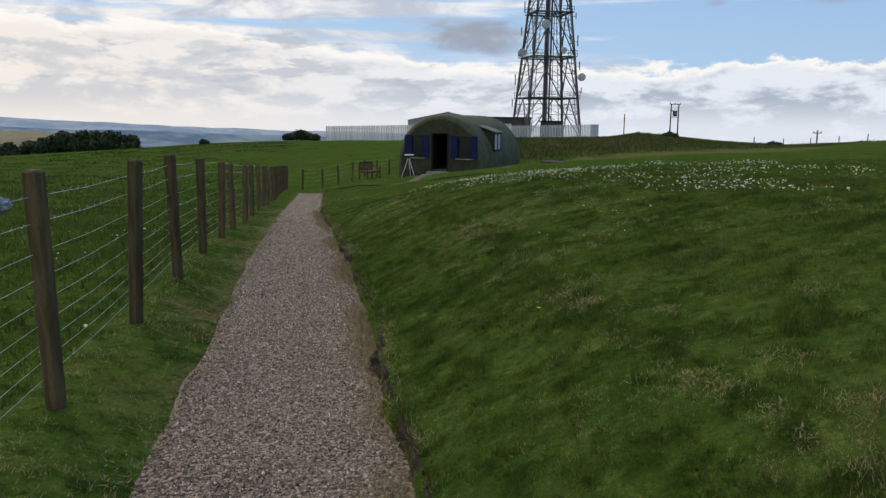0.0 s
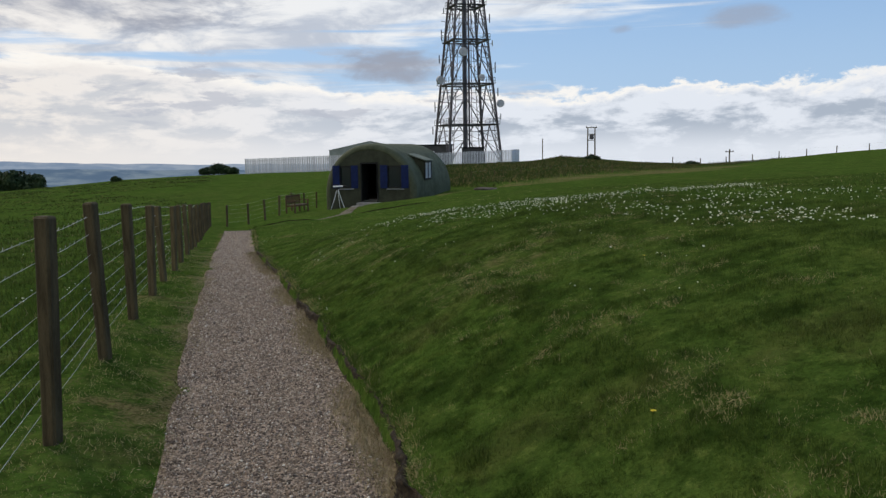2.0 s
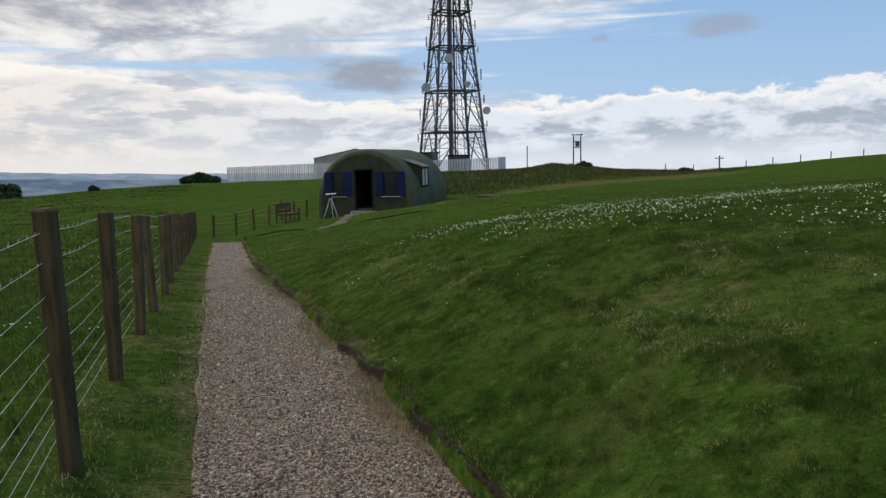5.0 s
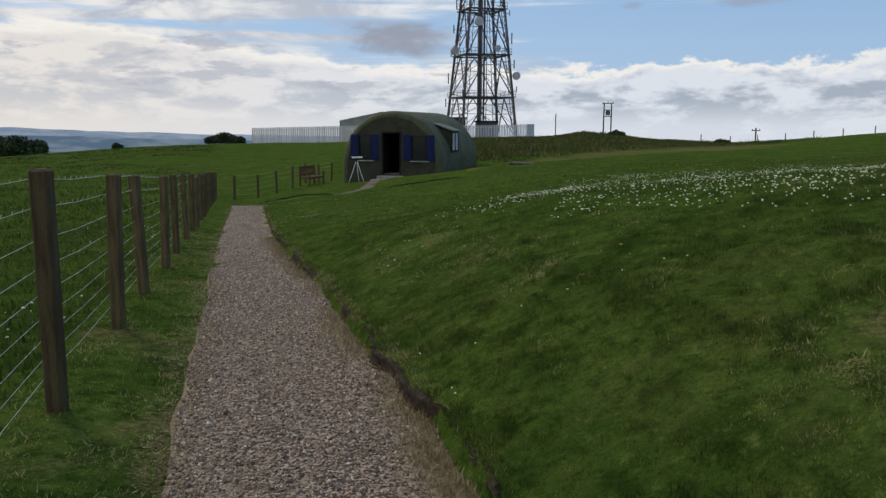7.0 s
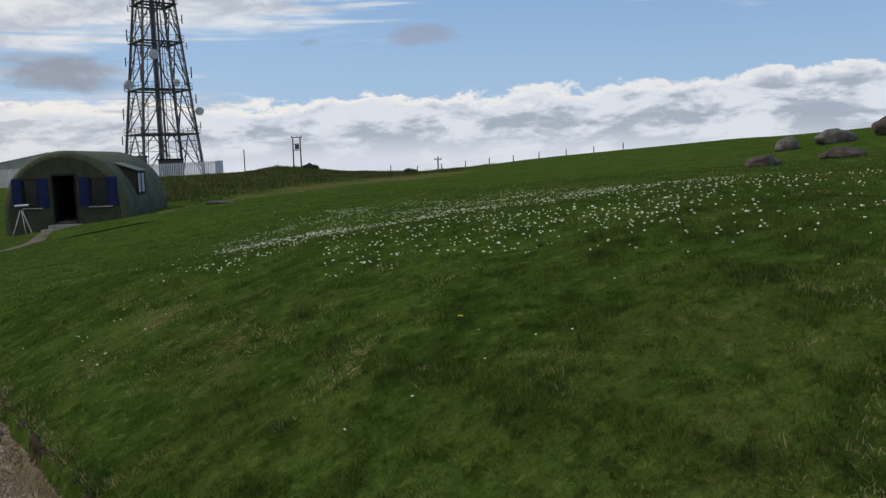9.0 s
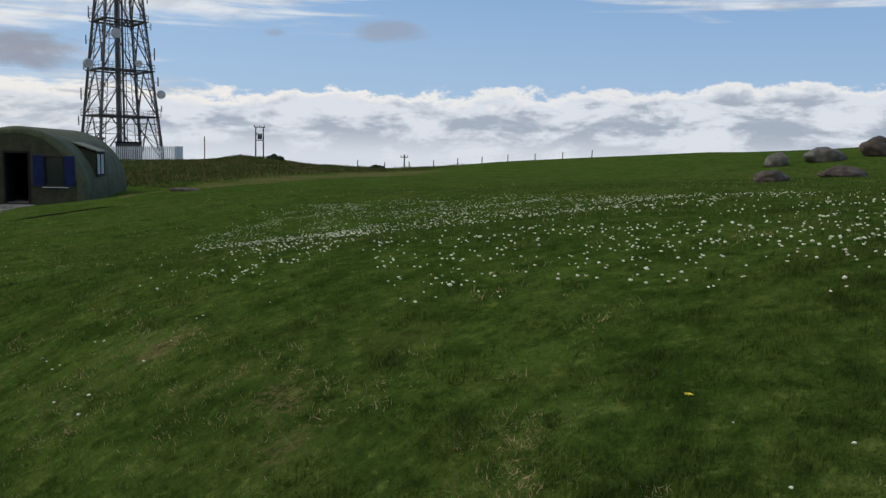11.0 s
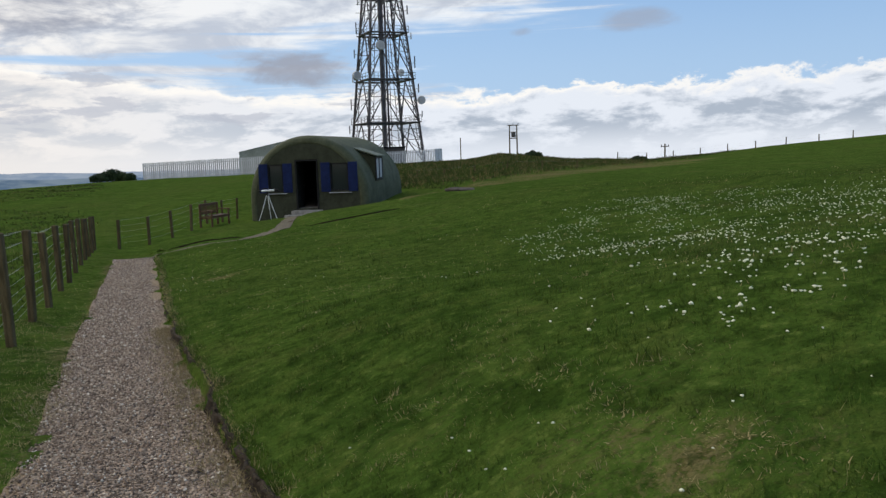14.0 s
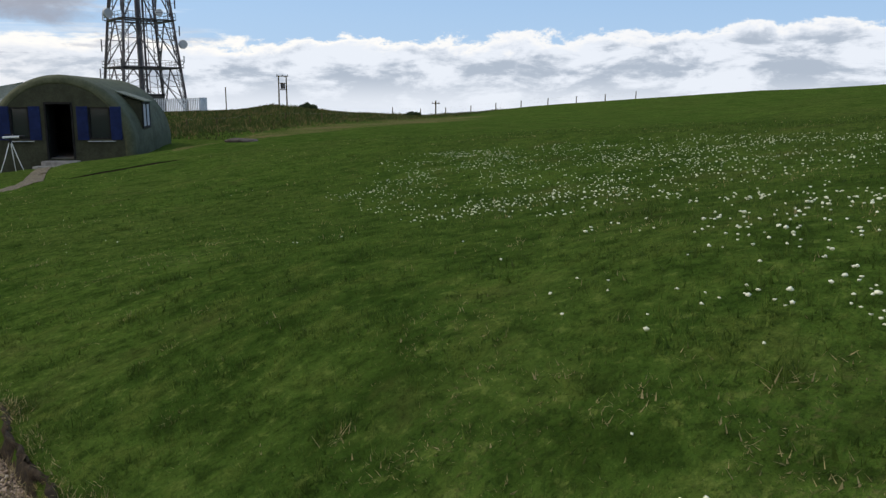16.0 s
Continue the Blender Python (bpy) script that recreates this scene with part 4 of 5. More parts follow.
# ---- far country ----
def build_backdrop():
    # air haze is painted as blue tones; emission makes the hills glow
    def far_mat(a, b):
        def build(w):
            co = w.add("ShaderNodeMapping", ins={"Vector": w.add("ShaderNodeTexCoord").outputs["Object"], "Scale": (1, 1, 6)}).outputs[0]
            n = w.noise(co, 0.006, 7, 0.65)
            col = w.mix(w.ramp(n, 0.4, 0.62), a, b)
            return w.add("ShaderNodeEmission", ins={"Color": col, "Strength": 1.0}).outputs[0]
        return build
    for k, (rad, tops, cols) in enumerate((
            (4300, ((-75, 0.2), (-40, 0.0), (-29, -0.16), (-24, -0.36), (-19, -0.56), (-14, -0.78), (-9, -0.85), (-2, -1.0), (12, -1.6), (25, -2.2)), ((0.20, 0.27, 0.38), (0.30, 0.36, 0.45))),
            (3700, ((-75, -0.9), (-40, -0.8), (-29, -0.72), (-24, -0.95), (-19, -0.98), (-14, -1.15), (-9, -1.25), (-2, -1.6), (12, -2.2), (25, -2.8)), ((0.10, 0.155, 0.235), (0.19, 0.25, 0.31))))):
        az = np.arange(-75, 25.1, 0.4)
        el = np.interp(az, [a for a, _ in tops], [e for _, e in tops]) + 0.05 * vnoise(az * 0.35, az * 0, 20 + k) + 0.025 * vnoise(az * 1.3, az * 0, 22 + k)
        verts, faces = [], []
        for a, e in zip(az, el):
            for ee in (e, -6.0):
                verts.append((rad * math.sin(radians(a)), rad * math.cos(radians(a)), 1.2 + rad * math.tan(radians(ee))))
        for i in range(len(az) - 1):
            faces.append((2 * i, 2 * i + 1, 2 * i + 3, 2 * i + 2))
        tagged(raw_mesh("backdrop", verts, faces, material("far_hills_haze_glow", far_mat(*cols))), "distant hills and valley, blue haze painted in, self-glowing", "backdrop", kind="structure")


build_backdrop()


def polar(az, r):
    return -1 + r * math.sin(radians(az)), 6 + r * math.cos(radians(az))


def leaf_cloud(centres, per, size, seed):
    """Many small leaf faces round the given clump centres (x, y, z, radius)."""
    g = np.random.default_rng(seed)
    V, F = [], []
    for x, y, z, r in centres:
        d = g.normal(size=(per, 3))
        d /= np.linalg.norm(d, axis=1)[:, None]
        p = np.array([x, y, z]) + d * (r * g.uniform(0.55, 1.08, (per, 1))) * np.array([1, 1, 0.8])
        a = g.normal(size=(per, 3))
        a /= np.linalg.norm(a, axis=1)[:, None]
        b = np.cross(a, d)
        b /= np.linalg.norm(b, axis=1)[:, None] + 1e-6
        s = size * g.uniform(0.6, 1.4, (per, 1))
        i0 = len(V) * 4 * per
        V.append(np.stack([p - a * s - b * s * 0.5, p + a * s - b * s * 0.5, p + a * s + b * s * 0.5, p - a * s + b * s * 0.5], 1).reshape(-1, 3))
        F.append(np.arange(per * 4).reshape(-1, 4) + i0)
    return np.concatenate(V), np.concatenate(F)


def build_wood():
    """The dark belt of trees below the pasture's brow."""
    cl, g = [], np.random.default_rng(3)
    for az, r, top, wid in ((-22.0, 230, -1.2, 3.4), (-23.2, 232, -0.80, 4.2), (-24.4, 236, -0.80, 4.6), (-25.6, 238, -0.95, 4.6), (-26.6, 240, -1.15, 4.0),
                            (-27.6, 236, -1.60, 4.0), (-28.6, 240, -1.62, 4.4), (-29.8, 240, -1.58, 4.4), (-31.2, 244, -1.5, 4.6), (-33, 246, -1.4, 5.0), (-35, 248, -1.4, 5.0)):
        x, y = polar(az, r)
        ztop = 1.4 + r * math.tan(radians(top))
        for k in range(14):
            rr = wid * g.uniform(0.35, 0.6)
            cl.append((x + g.uniform(-1, 1) * wid * 0.8, y + g.uniform(-2, 2), ztop - rr * g.uniform(0.9, 2.4), rr))
        for k in range(9):
            cl.append((x + g.uniform(-1, 1) * wid * 1.2, y + g.uniform(-2, 2), ztop - wid * g.uniform(0.9, 2.0), wid * 0.6))
    v, f = leaf_cloud(cl, 260, 0.34, 4)
    tagged(fast_mesh("woodland", v, f, M["leaf"]), "dark belt of trees beyond the pasture", "trees", kind="stuff")


build_wood()


def build_bush(x, y, w, h, label, seed):
    z = land1(x, y)
    bush = empty("bush", Matrix.Translation((x, y, z)), label, "bush")
    g = np.random.default_rng(seed)
    cl = [(w * 0.5 * s * g.uniform(0.7, 1), g.uniform(-0.6, 0.6), h * (0.72 - 0.45 * abs(s)) * g.uniform(0.8, 1.0), h * 0.34 * g.uniform(0.8, 1.2)) for s in np.linspace(-1, 1, 11)]
    cl += [(w * 0.4 * s, g.uniform(-0.5, 0.5), h * 0.3, h * 0.36) for s in np.linspace(-1, 1, 8)]
    v, f = leaf_cloud(cl, 240, max(0.05, h * 0.06), seed)
    c = fast_mesh("crown", v, f, M["leaf"])
    c.parent = bush
    for s in (-0.3, 0.0, 0.35):
        rodded("stem", (s * w * 0.3, 0, -0.2), (s * w * 0.8, 0, h * 0.6), 0.06, M["bark"], bush, r2=0.03)


build_bush(*polar(-10.2, 128), 6.0, 2.0, "dark rounded bush on the pasture's brow", 7)
build_bush(*polar(-17.2, 96), 0.8, 0.75, "small dark thorn bush on the brow", 8)
build_bush(*polar(17.2, 92), 1.6, 0.7, "low dark shrub on the ridge", 9)
build_bush(*polar(24.2, 94), 1.8, 0.5, "low dark shrub on the ridge", 10)

# brown hill beyond the wood
hill = bmesh.new()
bmesh.ops.create_uvsphere(hill, u_segments=40, v_segments=20, radius=1.0)
for v in hill.verts:
    v.co = Vector((v.co.x * 260, v.co.y * 150, v.co.z * 26 + 2.5 * noise.noise(v.co * 3)))
hx, hy = polar(-36, 900)
hb = part("brown_hill", hill, worn("stubble", (0.16, 0.125, 0.06), (0.20, 0.16, 0.085), 0.01, 0.95, bump=0.1), None, smooth=True)
hb.location = (hx, hy, -37.0)
tagged(hb, "tawny stubble hill beyond the wood", "hill", kind="structure")

# ridge fence and the posts in the rough grass
ridge = [polar(az, 96 + 0.35 * (az - 24)) for az in (22.8, 24.7, 26.4, 28.1, 29.8, 31.5, 33.3, 35.2, 37.1, 39.1)]
fence_run("thin weathered posts of a wire fence along the ridge", ridge, 0.85, 0.045, (0.8, 0.5), "field fences")
rough = [polar(az, 58 + 0.5 * i) for i, az in enumerate((8.6, 10.4, 12.4, 14.6, 16.9, 19.2))]
fence_run("short old posts in rough tawny grass behind the hut", rough, 0.55, 0.04, (0.5,), "field fences")


# ---- by the hut: bench, telescope, stone slab ----
def build_bench():
    x, y = -4.25, 45.0
    b = empty("garden_bench", pose(x, y, land1(x, y), 0, 0, 64), "reddish-brown slatted wooden garden bench on the grass", "bench")
    for sx in (-0.68, 0.68):
        boxed("leg", (sx, -0.26, 0.30), (0.065, 0.065, 0.66), M["wood"], b, "", 0.006)
        leg = part("leg", box(bmesh.new(), (sx, 0.26, 0.45), (0.065, 0.07, 0.94), None, 0.006), M["wood"], b)
        boxed("armrest", (sx, -0.03, 0.65), (0.075, 0.62, 0.04), M["wood"], b, "", 0.008)
        boxed("side_rail", (sx, 0, 0.36), (0.04, 0.46, 0.07), M["wood"], b)
    for k in range(5):
        boxed("seat_slat", (0, -0.25 + 0.115 * k, 0.425), (1.36, 0.09, 0.025), M["wood"], b, "", 0.005)
    boxed("seat_rail", (0, -0.28, 0.375), (1.30, 0.035, 0.07), M["wood"], b)
    boxed("top_rail", (0, 0.285, 0.88), (1.36, 0.045, 0.10), M["wood"], b, "", 0.01)
    boxed("bottom_rail", (0, 0.27, 0.52), (1.30, 0.04, 0.06), M["wood"], b)
    for k in range(11):
        boxed("back_slat", (-0.55 + 0.11 * k, 0.275, 0.69), (0.05, 0.02, 0.30), M["wood"], b)


build_bench()


def build_telescope():
    x, y = -2.08, 45.5
    z = land1(x, y)
    t = empty("telescope", pose(x, y, z, 0, 0, -12), "white telescope tube on a pale wooden tripod", "telescope")
    head = Vector((0, 0, 1.12))
    for fx, fy in ((-0.40, -0.12), (0.40, -0.10), (0.02, 0.42)):
        foot = Vector((fx, fy, land1(x + fx, y + fy) - z))
        mid = head.lerp(foot, 0.55)
        leg = rodded("leg", head + Vector((fx, fy, 0)) * 0.08, mid, 0.018, M["white"], t, "pale tripod leg", n=6)
        rodded("lower_leg", mid, foot, 0.014, M["white"], leg)
        rodded("rubber_foot", foot, foot + Vector((0, 0, 0.05)), 0.024, M["black"], leg)
    rodded("mount", (0, 0, 1.06), (0, 0, 1.26), 0.045, M["black"], t, n=10)
    tube = rodded("tube", (-0.24, 0, 1.29), (0.34, 0.02, 1.31), 0.043, M["white"], t, "white painted tube", n=16)
    rodded("dew_shield", (0.30, 0.02, 1.31), (0.46, 0.03, 1.312), 0.050, M["black"], tube, n=16)
    rodded("eyepiece", (-0.36, 0, 1.288), (-0.24, 0, 1.29), 0.034, M["black"], tube, n=10)
    rodded("finder", (-0.18, 0, 1.39), (0.02, 0, 1.395), 0.018, M["black"], tube, n=8)


build_telescope()


def boulder(name, x, y, size, label, seed, mat, sink=0.25, turn=0, group="boulders"):
    bm = bmesh.new()
    bmesh.ops.create_icosphere(bm, subdivisions=4, radius=1.0)
    o = Vector((seed * 3.1, seed * 1.7, seed))
    for v in bm.verts:
        p = v.co.copy()
        k = 1 + 0.28 * noise.noise(p * 1.1 + o) + 0.13 * noise.noise(p * 2.7 + o) + 0.05 * noise.noise(p * 7 + o)
        q = p * k
        q.z = max(q.z, -0.55)
        v.co = Vector((q.x * size[0], q.y * size[1], q.z * size[2]))
    ob = part(name, bm, mat, None, smooth=True)
    ob.matrix_world = pose(x, y, land1(x, y) + size[2] * (0.55 - sink), 0, 0, turn)
    return tagged(ob, label, "rock", group)


boulder("stone_slab", 5.75, 43.2, (0.55, 0.35, 0.12), "low brown flat stone lying in the lawn", 2, M["rock_brown"], 0.3, -15)
boulder("boulder", 14.9, 21.6, (0.64, 0.36, 0.21), "low brown weathered rock outcrop in the grass", 3, M["rock_brown"], 0.25, 20)
boulder("boulder", 24.4, 28.8, (0.42, 0.40, 0.36), "rounded grey lichened boulder on the slope", 5, M["rock"], 0.1, 0)
boulder("boulder", 26.3, 28.1, (0.74, 0.5, 0.38), "large wedge-shaped grey lichened boulder on the slope", 8, M["rock"], 0.1, -30)
boulder("boulder", 20.1, 23.2, (0.66, 0.42, 0.22), "low brown weathered rock outcrop in the grass", 11, M["rock_brown"], 0.15, -35)
boulder("boulder", 29.4, 28.0, (0.78, 0.55, 0.48), "large grey-brown lichened boulder on the slope", 14, M["rock_brown"], 0.1, 10)
# wisp of cloth caught on the wire
wisp = bmesh.new()
bmesh.ops.create_icosphere(wisp, subdivisions=4, radius=1.0)
for v in wisp.verts:
    k = 1 + 0.5 * noise.noise(v.co * 1.9) + 0.3 * noise.noise(v.co * 5.0)
    v.co = Vector((v.co.x * 0.045, v.co.y * 0.055, v.co.z * 0.032)) * k
rag = part("rag", wisp, M["bag"], None, smooth=True)
rag.matrix_world = pose(fence_x(3.45) - 0.07, 3.45, land1(fence_x(3.45), 3.45) + 1.045, 10, 20, 30)
tagged(rag, "grey crumpled rag caught on the top wire", "rag")


# ---- turf, stones and flowers ----
def spread(n, y0, y1, dmin, dmax, keep):
    """Points scattered beside the path, thinning out with distance from it."""
    g = rng
    ay = g.uniform(y0, y1, n)
    ax = fence_x(ay) + 1.15
    d = dmin * (dmax / dmin) ** g.uniform(0, 1, n)
    a = g.uniform(0, 2 * np.pi, n)
    x, y = ax + d * np.cos(a), ay + d * np.sin(a)
    ok = keep(x, y)
    return x[ok], y[ok], d[ok]


def blades(name, x, y, length, width, mat, label, lean=0.6, drop=0.01, lift=0.0):
    """One mesh of single bent blades."""
    g, n = rng, len(x)
    tuft = vnoise(x * 7.0, y * 7.0, 101) + 0.6 * vnoise(x * 17.0, y * 17.0, 102)
    z = land(x, y) - drop + lift + (0.010 * np.clip(tuft, 0, 1.2) if lift == 0 else 0)
    a = g.uniform(0, 2 * np.pi, n)
    dry = dryness(x, y)
    ln = length * g.uniform(0.55, 1.3, n) * (1 - 0.45 * np.clip(dry, 0, 1)) * (1 + 0.3 * np.clip(tuft, -1, 1))
    side = np.stack([np.cos(a), np.sin(a), np.zeros(n)], 1) * (width * g.uniform(0.6, 1.3, n))[:, None]
    b = g.uniform(0, 2 * np.pi, n)
    tilt = np.minimum(np.abs(g.normal(0, lean, n)) + 1.2 * np.clip(dry, 0, 1), 1.52)
    tip = np.stack([np.cos(b) * np.sin(tilt), np.sin(b) * np.sin(tilt), np.cos(tilt)], 1) * ln[:, None]
    base = np.stack([x, y, z], 1)
    V = np.stack([base - side, base + side, base + tip * 1.0], 1).reshape(-1, 3)
    ob = fast_mesh(name, V, np.arange(3 * n).reshape(-1, 3), mat)
    set_dry(ob, np.repeat(dry, 3))
    return tagged(ob, label, "grass", kind="stuff")


def u_of(x, y):
    return x - fence_x(y)


def on_lawn(x, y):
    thin = rng.uniform(0, 1, len(x)) > 0.6 * np.clip(dryness(x, y) - 0.5, 0, 1)
    return (u_of(x, y) > edge_right(y) + 0.035) & (y > 0.5) & thin


def on_verge(x, y):
    u = u_of(x, y)
    thin = rng.uniform(0, 1, len(x)) > 0.9 * np.clip(dryness(x, y) - 0.45, 0, 1)
    return (u < edge_left(y) + 0.02) & (u > -0.35) & (y > 0.3) & thin


def in_field(x, y):
    return (u_of(x, y) < -0.3) & (y > 0.3) & (y < 70)


x, y, d = spread(1150000, -1, 17, 0.9, 26, on_lawn)
blades("lawn_grass", x, y, 0.025 + 0.0011 * d, 0.0013 + 0.00036 * d, M["blade"], "short green mown grass with yellowed tufts", 0.85)
# the stretch of lawn passed closest, thick with short blades
y = 1.3 + 9.7 * rng.uniform(0, 1, 760000) ** 1.15
x = fence_x(y) + edge_right(y) + 0.02 + 4.6 * rng.uniform(0, 1, len(y)) ** 1.2
ok = on_lawn(x, y)
x, y = x[ok], y[ok]
blades("near_lawn_grass", x, y, np.full(len(x), 0.026), np.full(len(x), 0.0017), M["blade"], "short mown grass with dry straw patches", 0.9)
x, y, d = spread(560000, -1, 22, 0.5, 6, on_verge)
blades("verge_grass", x, y, 0.030 + 0.002 * d, 0.0016 + 0.0004 * d, M["blade"], "green grass verge along the fence", 0.7)
x, y, d = spread(260000, 0, 22, 1.3, 45, in_field)
clump = 1 + 0.9 * np.clip(vnoise(x * 0.8, y * 0.8, 31) + 0.4 * vnoise(x * 2.1, y * 2.1, 32), 0, 1)
blades("pasture_grass", x, y, (0.045 + 0.003 * d) * clump, 0.003 + 0.0008 * d, M["rough"], "rougher green pasture grass with tussocks", 0.55)
# taller tussocks on the lawn
n = 45
cx, cy, cd = spread(n * 6, 0, 16, 2.0, 16, on_lawn)
cx, cy = cx[:n], cy[:n]
k = 110
x = np.repeat(cx, k) + rng.normal(0, 0.06, len(cx) * k)
y = np.repeat(cy, k) + rng.normal(0, 0.05, len(cy) * k)
ok = (u_of(x, y) > edge_right(y) + 0.02) & (dryness(x, y) < 0.3)
blades("tussock_grass", x[ok], y[ok], np.full(ok.sum(), 0.055), np.full(ok.sum(), 0.004), M["blade"], "taller dark green tufts in the lawn", 0.6)
# dark rushy tussocks over the pasture
ca, cr = rng.uniform(-42, 4, 3000), np.sqrt(rng.uniform(13 ** 2, 93 ** 2, 3000))
cx, cy, cd = -1 + cr * np.sin(np.radians(ca)), 6 + cr * np.cos(np.radians(ca)), cr
ok = (u_of(cx, cy) < -1.5) & (vnoise(cx * 0.12, cy * 0.12, 71) + 0.5 * vnoise(cx * 0.5, cy * 0.5, 72) > -0.1)
cx, cy, cd = cx[ok], cy[ok], cd[ok]
k = 14
x = np.repeat(cx, k) + rng.normal(0, 0.2, len(cx) * k) * np.repeat(0.6 + cd / 35, k)
y = np.repeat(cy, k) + rng.normal(0, 0.14, len(cy) * k)
blades("rush_tussocks", x, y, np.full(len(x), 0.08) * np.repeat(rng.uniform(0.5, 1.4, len(cx)), k), 0.008 + 0.0010 * np.repeat(cd, k), M["heath"], "dark rushy tussocks scattered over the pasture", 0.6)
# tall rough grass on the knoll between the hut and the mast
ca, cr = rng.uniform(5, 32, 90000), np.sqrt(rng.uniform(44 ** 2, 97 ** 2, 90000))
x, y = -1 + cr * np.sin(np.radians(ca)), 6 + cr * np.cos(np.radians(ca))
ok = (y - (46.5 + 0.95 * (x - 4.5)) > rng.uniform(0.5, 7, len(x))) & (np.hypot(x - 1.0, y - 51.0) > 6.2)
blades("rough_grass", x[ok], y[ok], 0.16 + 0.16 * np.clip(vnoise(x[ok] * 0.3, y[ok] * 0.3, 81) + 0.4, 0, 1.2), np.full(ok.sum(), 0.032), M["heath"], "tall brownish rough grass on the knoll", 0.5)
# grass hanging over the sod edge, and thatch on the gravel below it
y = rng.uniform(0, 33, 48000)
x = fence_x(y) + edge_right(y) + np.abs(rng.normal(0, 0.05, len(y))) + 0.008 + 0.03 * (vnoise(y * 2.3, y * 0, 111) < 0.25)
blades("edge_grass", x, y, np.full(len(y), 0.048), np.full(len(y), 0.0032), M["blade"], "ragged grass along the cut sod edge", 1.15)
y = rng.uniform(0, 20, 70000)
u = edge_right(y) - np.abs(rng.normal(0, 0.16, len(y))) - 0.005
x = fence_x(y) + u
dense = smooth01(edge_right(y) - u, 0.36, 0.02) * np.clip(0.62 + 0.7 * vnoise(y * 0.8, u * 2, 91) + 0.3 * vnoise(y * 3, u * 4, 92), 0, 1)
ok = rng.uniform(0, 1, len(y)) < 0.75 * dense
blades("dead_thatch", x[ok], y[ok], np.full(ok.sum(), 0.045), np.full(ok.sum(), 0.003), M["straw"], "dead straw-coloured thatch lying on the gravel", 1.45, 0.0, 0.012)
y = rng.uniform(0, 20, 14000)
dense = 0.5 + 0.5 * vnoise(y * 0.9, y * 0 + 7, 42)
x = fence_x(y) + edge_left(y) + rng.normal(0, 0.09, len(y))
ok = rng.uniform(0, 1, len(y)) < dense ** 1.6
blades("dead_thatch", x[ok], y[ok], np.full(ok.sum(), 0.045), np.full(ok.sum(), 0.003), M["straw"], "dead straw-coloured thatch at the path's edge", 1.45, 0.0, 0.012)


def build_sod_edge():
    """Bare soil where the turf is cut along the path; its dark colour includes the edge's shade."""
    rows = []
    for y in np.arange(-1, 27, 0.03):
        e = float(edge_right(y))
        row = []
        lo, hi = land1(fence_x(y) + e - 0.05, y), land1(fence_x(y) + e + 0.05, y)
        sink = 0.09 * noise.noise((y * 1.1, 3.3, 0)) + 0.03 * noise.noise((y * 4.0, 8.3, 0)) + 0.014 + 0.02 * min(1.0, max(0.0, (y - 13) / 3))
        for k, (du, f) in enumerate(((-0.022, -0.10), (-0.008, 0.06), (0.006, 0.45), (0.0, 0.80), (0.012, 1.0), (0.045, 1.0))):
            x = fence_x(y) + e + du + sink + 0.022 * noise.noise((y * 7, k * 2.1, 0)) + 0.026 * noise.noise((y * 21, k * 3.1, 4)) + 0.014 * noise.noise((y * 47, k * 5.3, 2))
            row.append((x, y, lo + (hi - lo) * f + 0.010 + 0.012 * noise.noise((y * 19, k * 1.7, 9))))
        row[-1] = (row[-1][0], row[-1][1], row[-1][2] - 0.035)
        rows.append(row)
    P = np.array(rows)
    n, m, _ = P.shape
    idx = np.arange(n * m).reshape(n, m)
    faces = np.stack([idx[:-1, :-1], idx[:-1, 1:], idx[1:, 1:], idx[1:, :-1]], -1).reshape(-1, 4)
    tagged(fast_mesh("sod_edge", P.reshape(-1, 3), faces, M["soil"], False), "crumbling brown soil edge of the cut turf, shade painted in", "soil", kind="structure")


build_sod_edge()


def turf_lip(pts, high):
    """A low step of cut turf across the lawn: soil face darkened to include its shade, grass sloping away behind it."""
    soil, turf = [], []
    P = [Vector(q) for q in pts]
    for a, b in zip(P, P[1:]):
        d = (b - a).normalized()
        back = Vector((-d.y, d.x))
        for k in np.linspace(0, 1, 12, endpoint=b is P[-1]):
            c = a.lerp(b, k) + back * 0.05 * noise.noise((a.x + k * 9, 2.0, 7.0))
            f = (P.index(a) + k) / (len(P) - 1)
            h = high * min(1.0, 4 * f, 4 * (1 - f)) * (1 + 0.4 * noise.noise((c.x * 3, c.y * 3, 1.0))) + 0.004
            z = land1(c.x, c.y)
            soil.append([(c.x, c.y, z - 0.03), (c.x + back.x * 0.02, c.y + back.y * 0.02, z + h)])
            e = c + back * 1.6
            turf.append([(c.x + back.x * 0.008, c.y + back.y * 0.008, z + h - 0.004), (c.x + back.x * 0.3, c.y + back.y * 0.3, max(z, land1(c.x + back.x * 0.3, c.y + back.y * 0.3)) + h), (e.x, e.y, land1(e.x, e.y) - 0.03)])
    for name, rows, mat, label, cat in (("sod_edge", soil, M["soil"], "soil step of cut turf by the branch path, shade painted dark", "soil"), ("turf_lip", turf, M["grass"], "green grass edge above the cut turf", "grass")):
        Q = np.array(rows)
        n, m, _ = Q.shape
        idx = np.arange(n * m).reshape(n, m)
        faces = np.stack([idx[:-1, :-1], idx[:-1, 1:], idx[1:, 1:], idx[1:, :-1]], -1).reshape(-1, 4)
        ob = fast_mesh(name, Q.reshape(-1, 3), faces, mat, False)
        if mat is M["grass"]:
            set_dry(ob, np.zeros(n * m))
        tagged(ob, label, cat, kind="structure")


turf_lip(((-5.0, 34.85), (-4.5, 35.1), (-3.6, 35.7), (-2.75, 36.3)), 0.03)
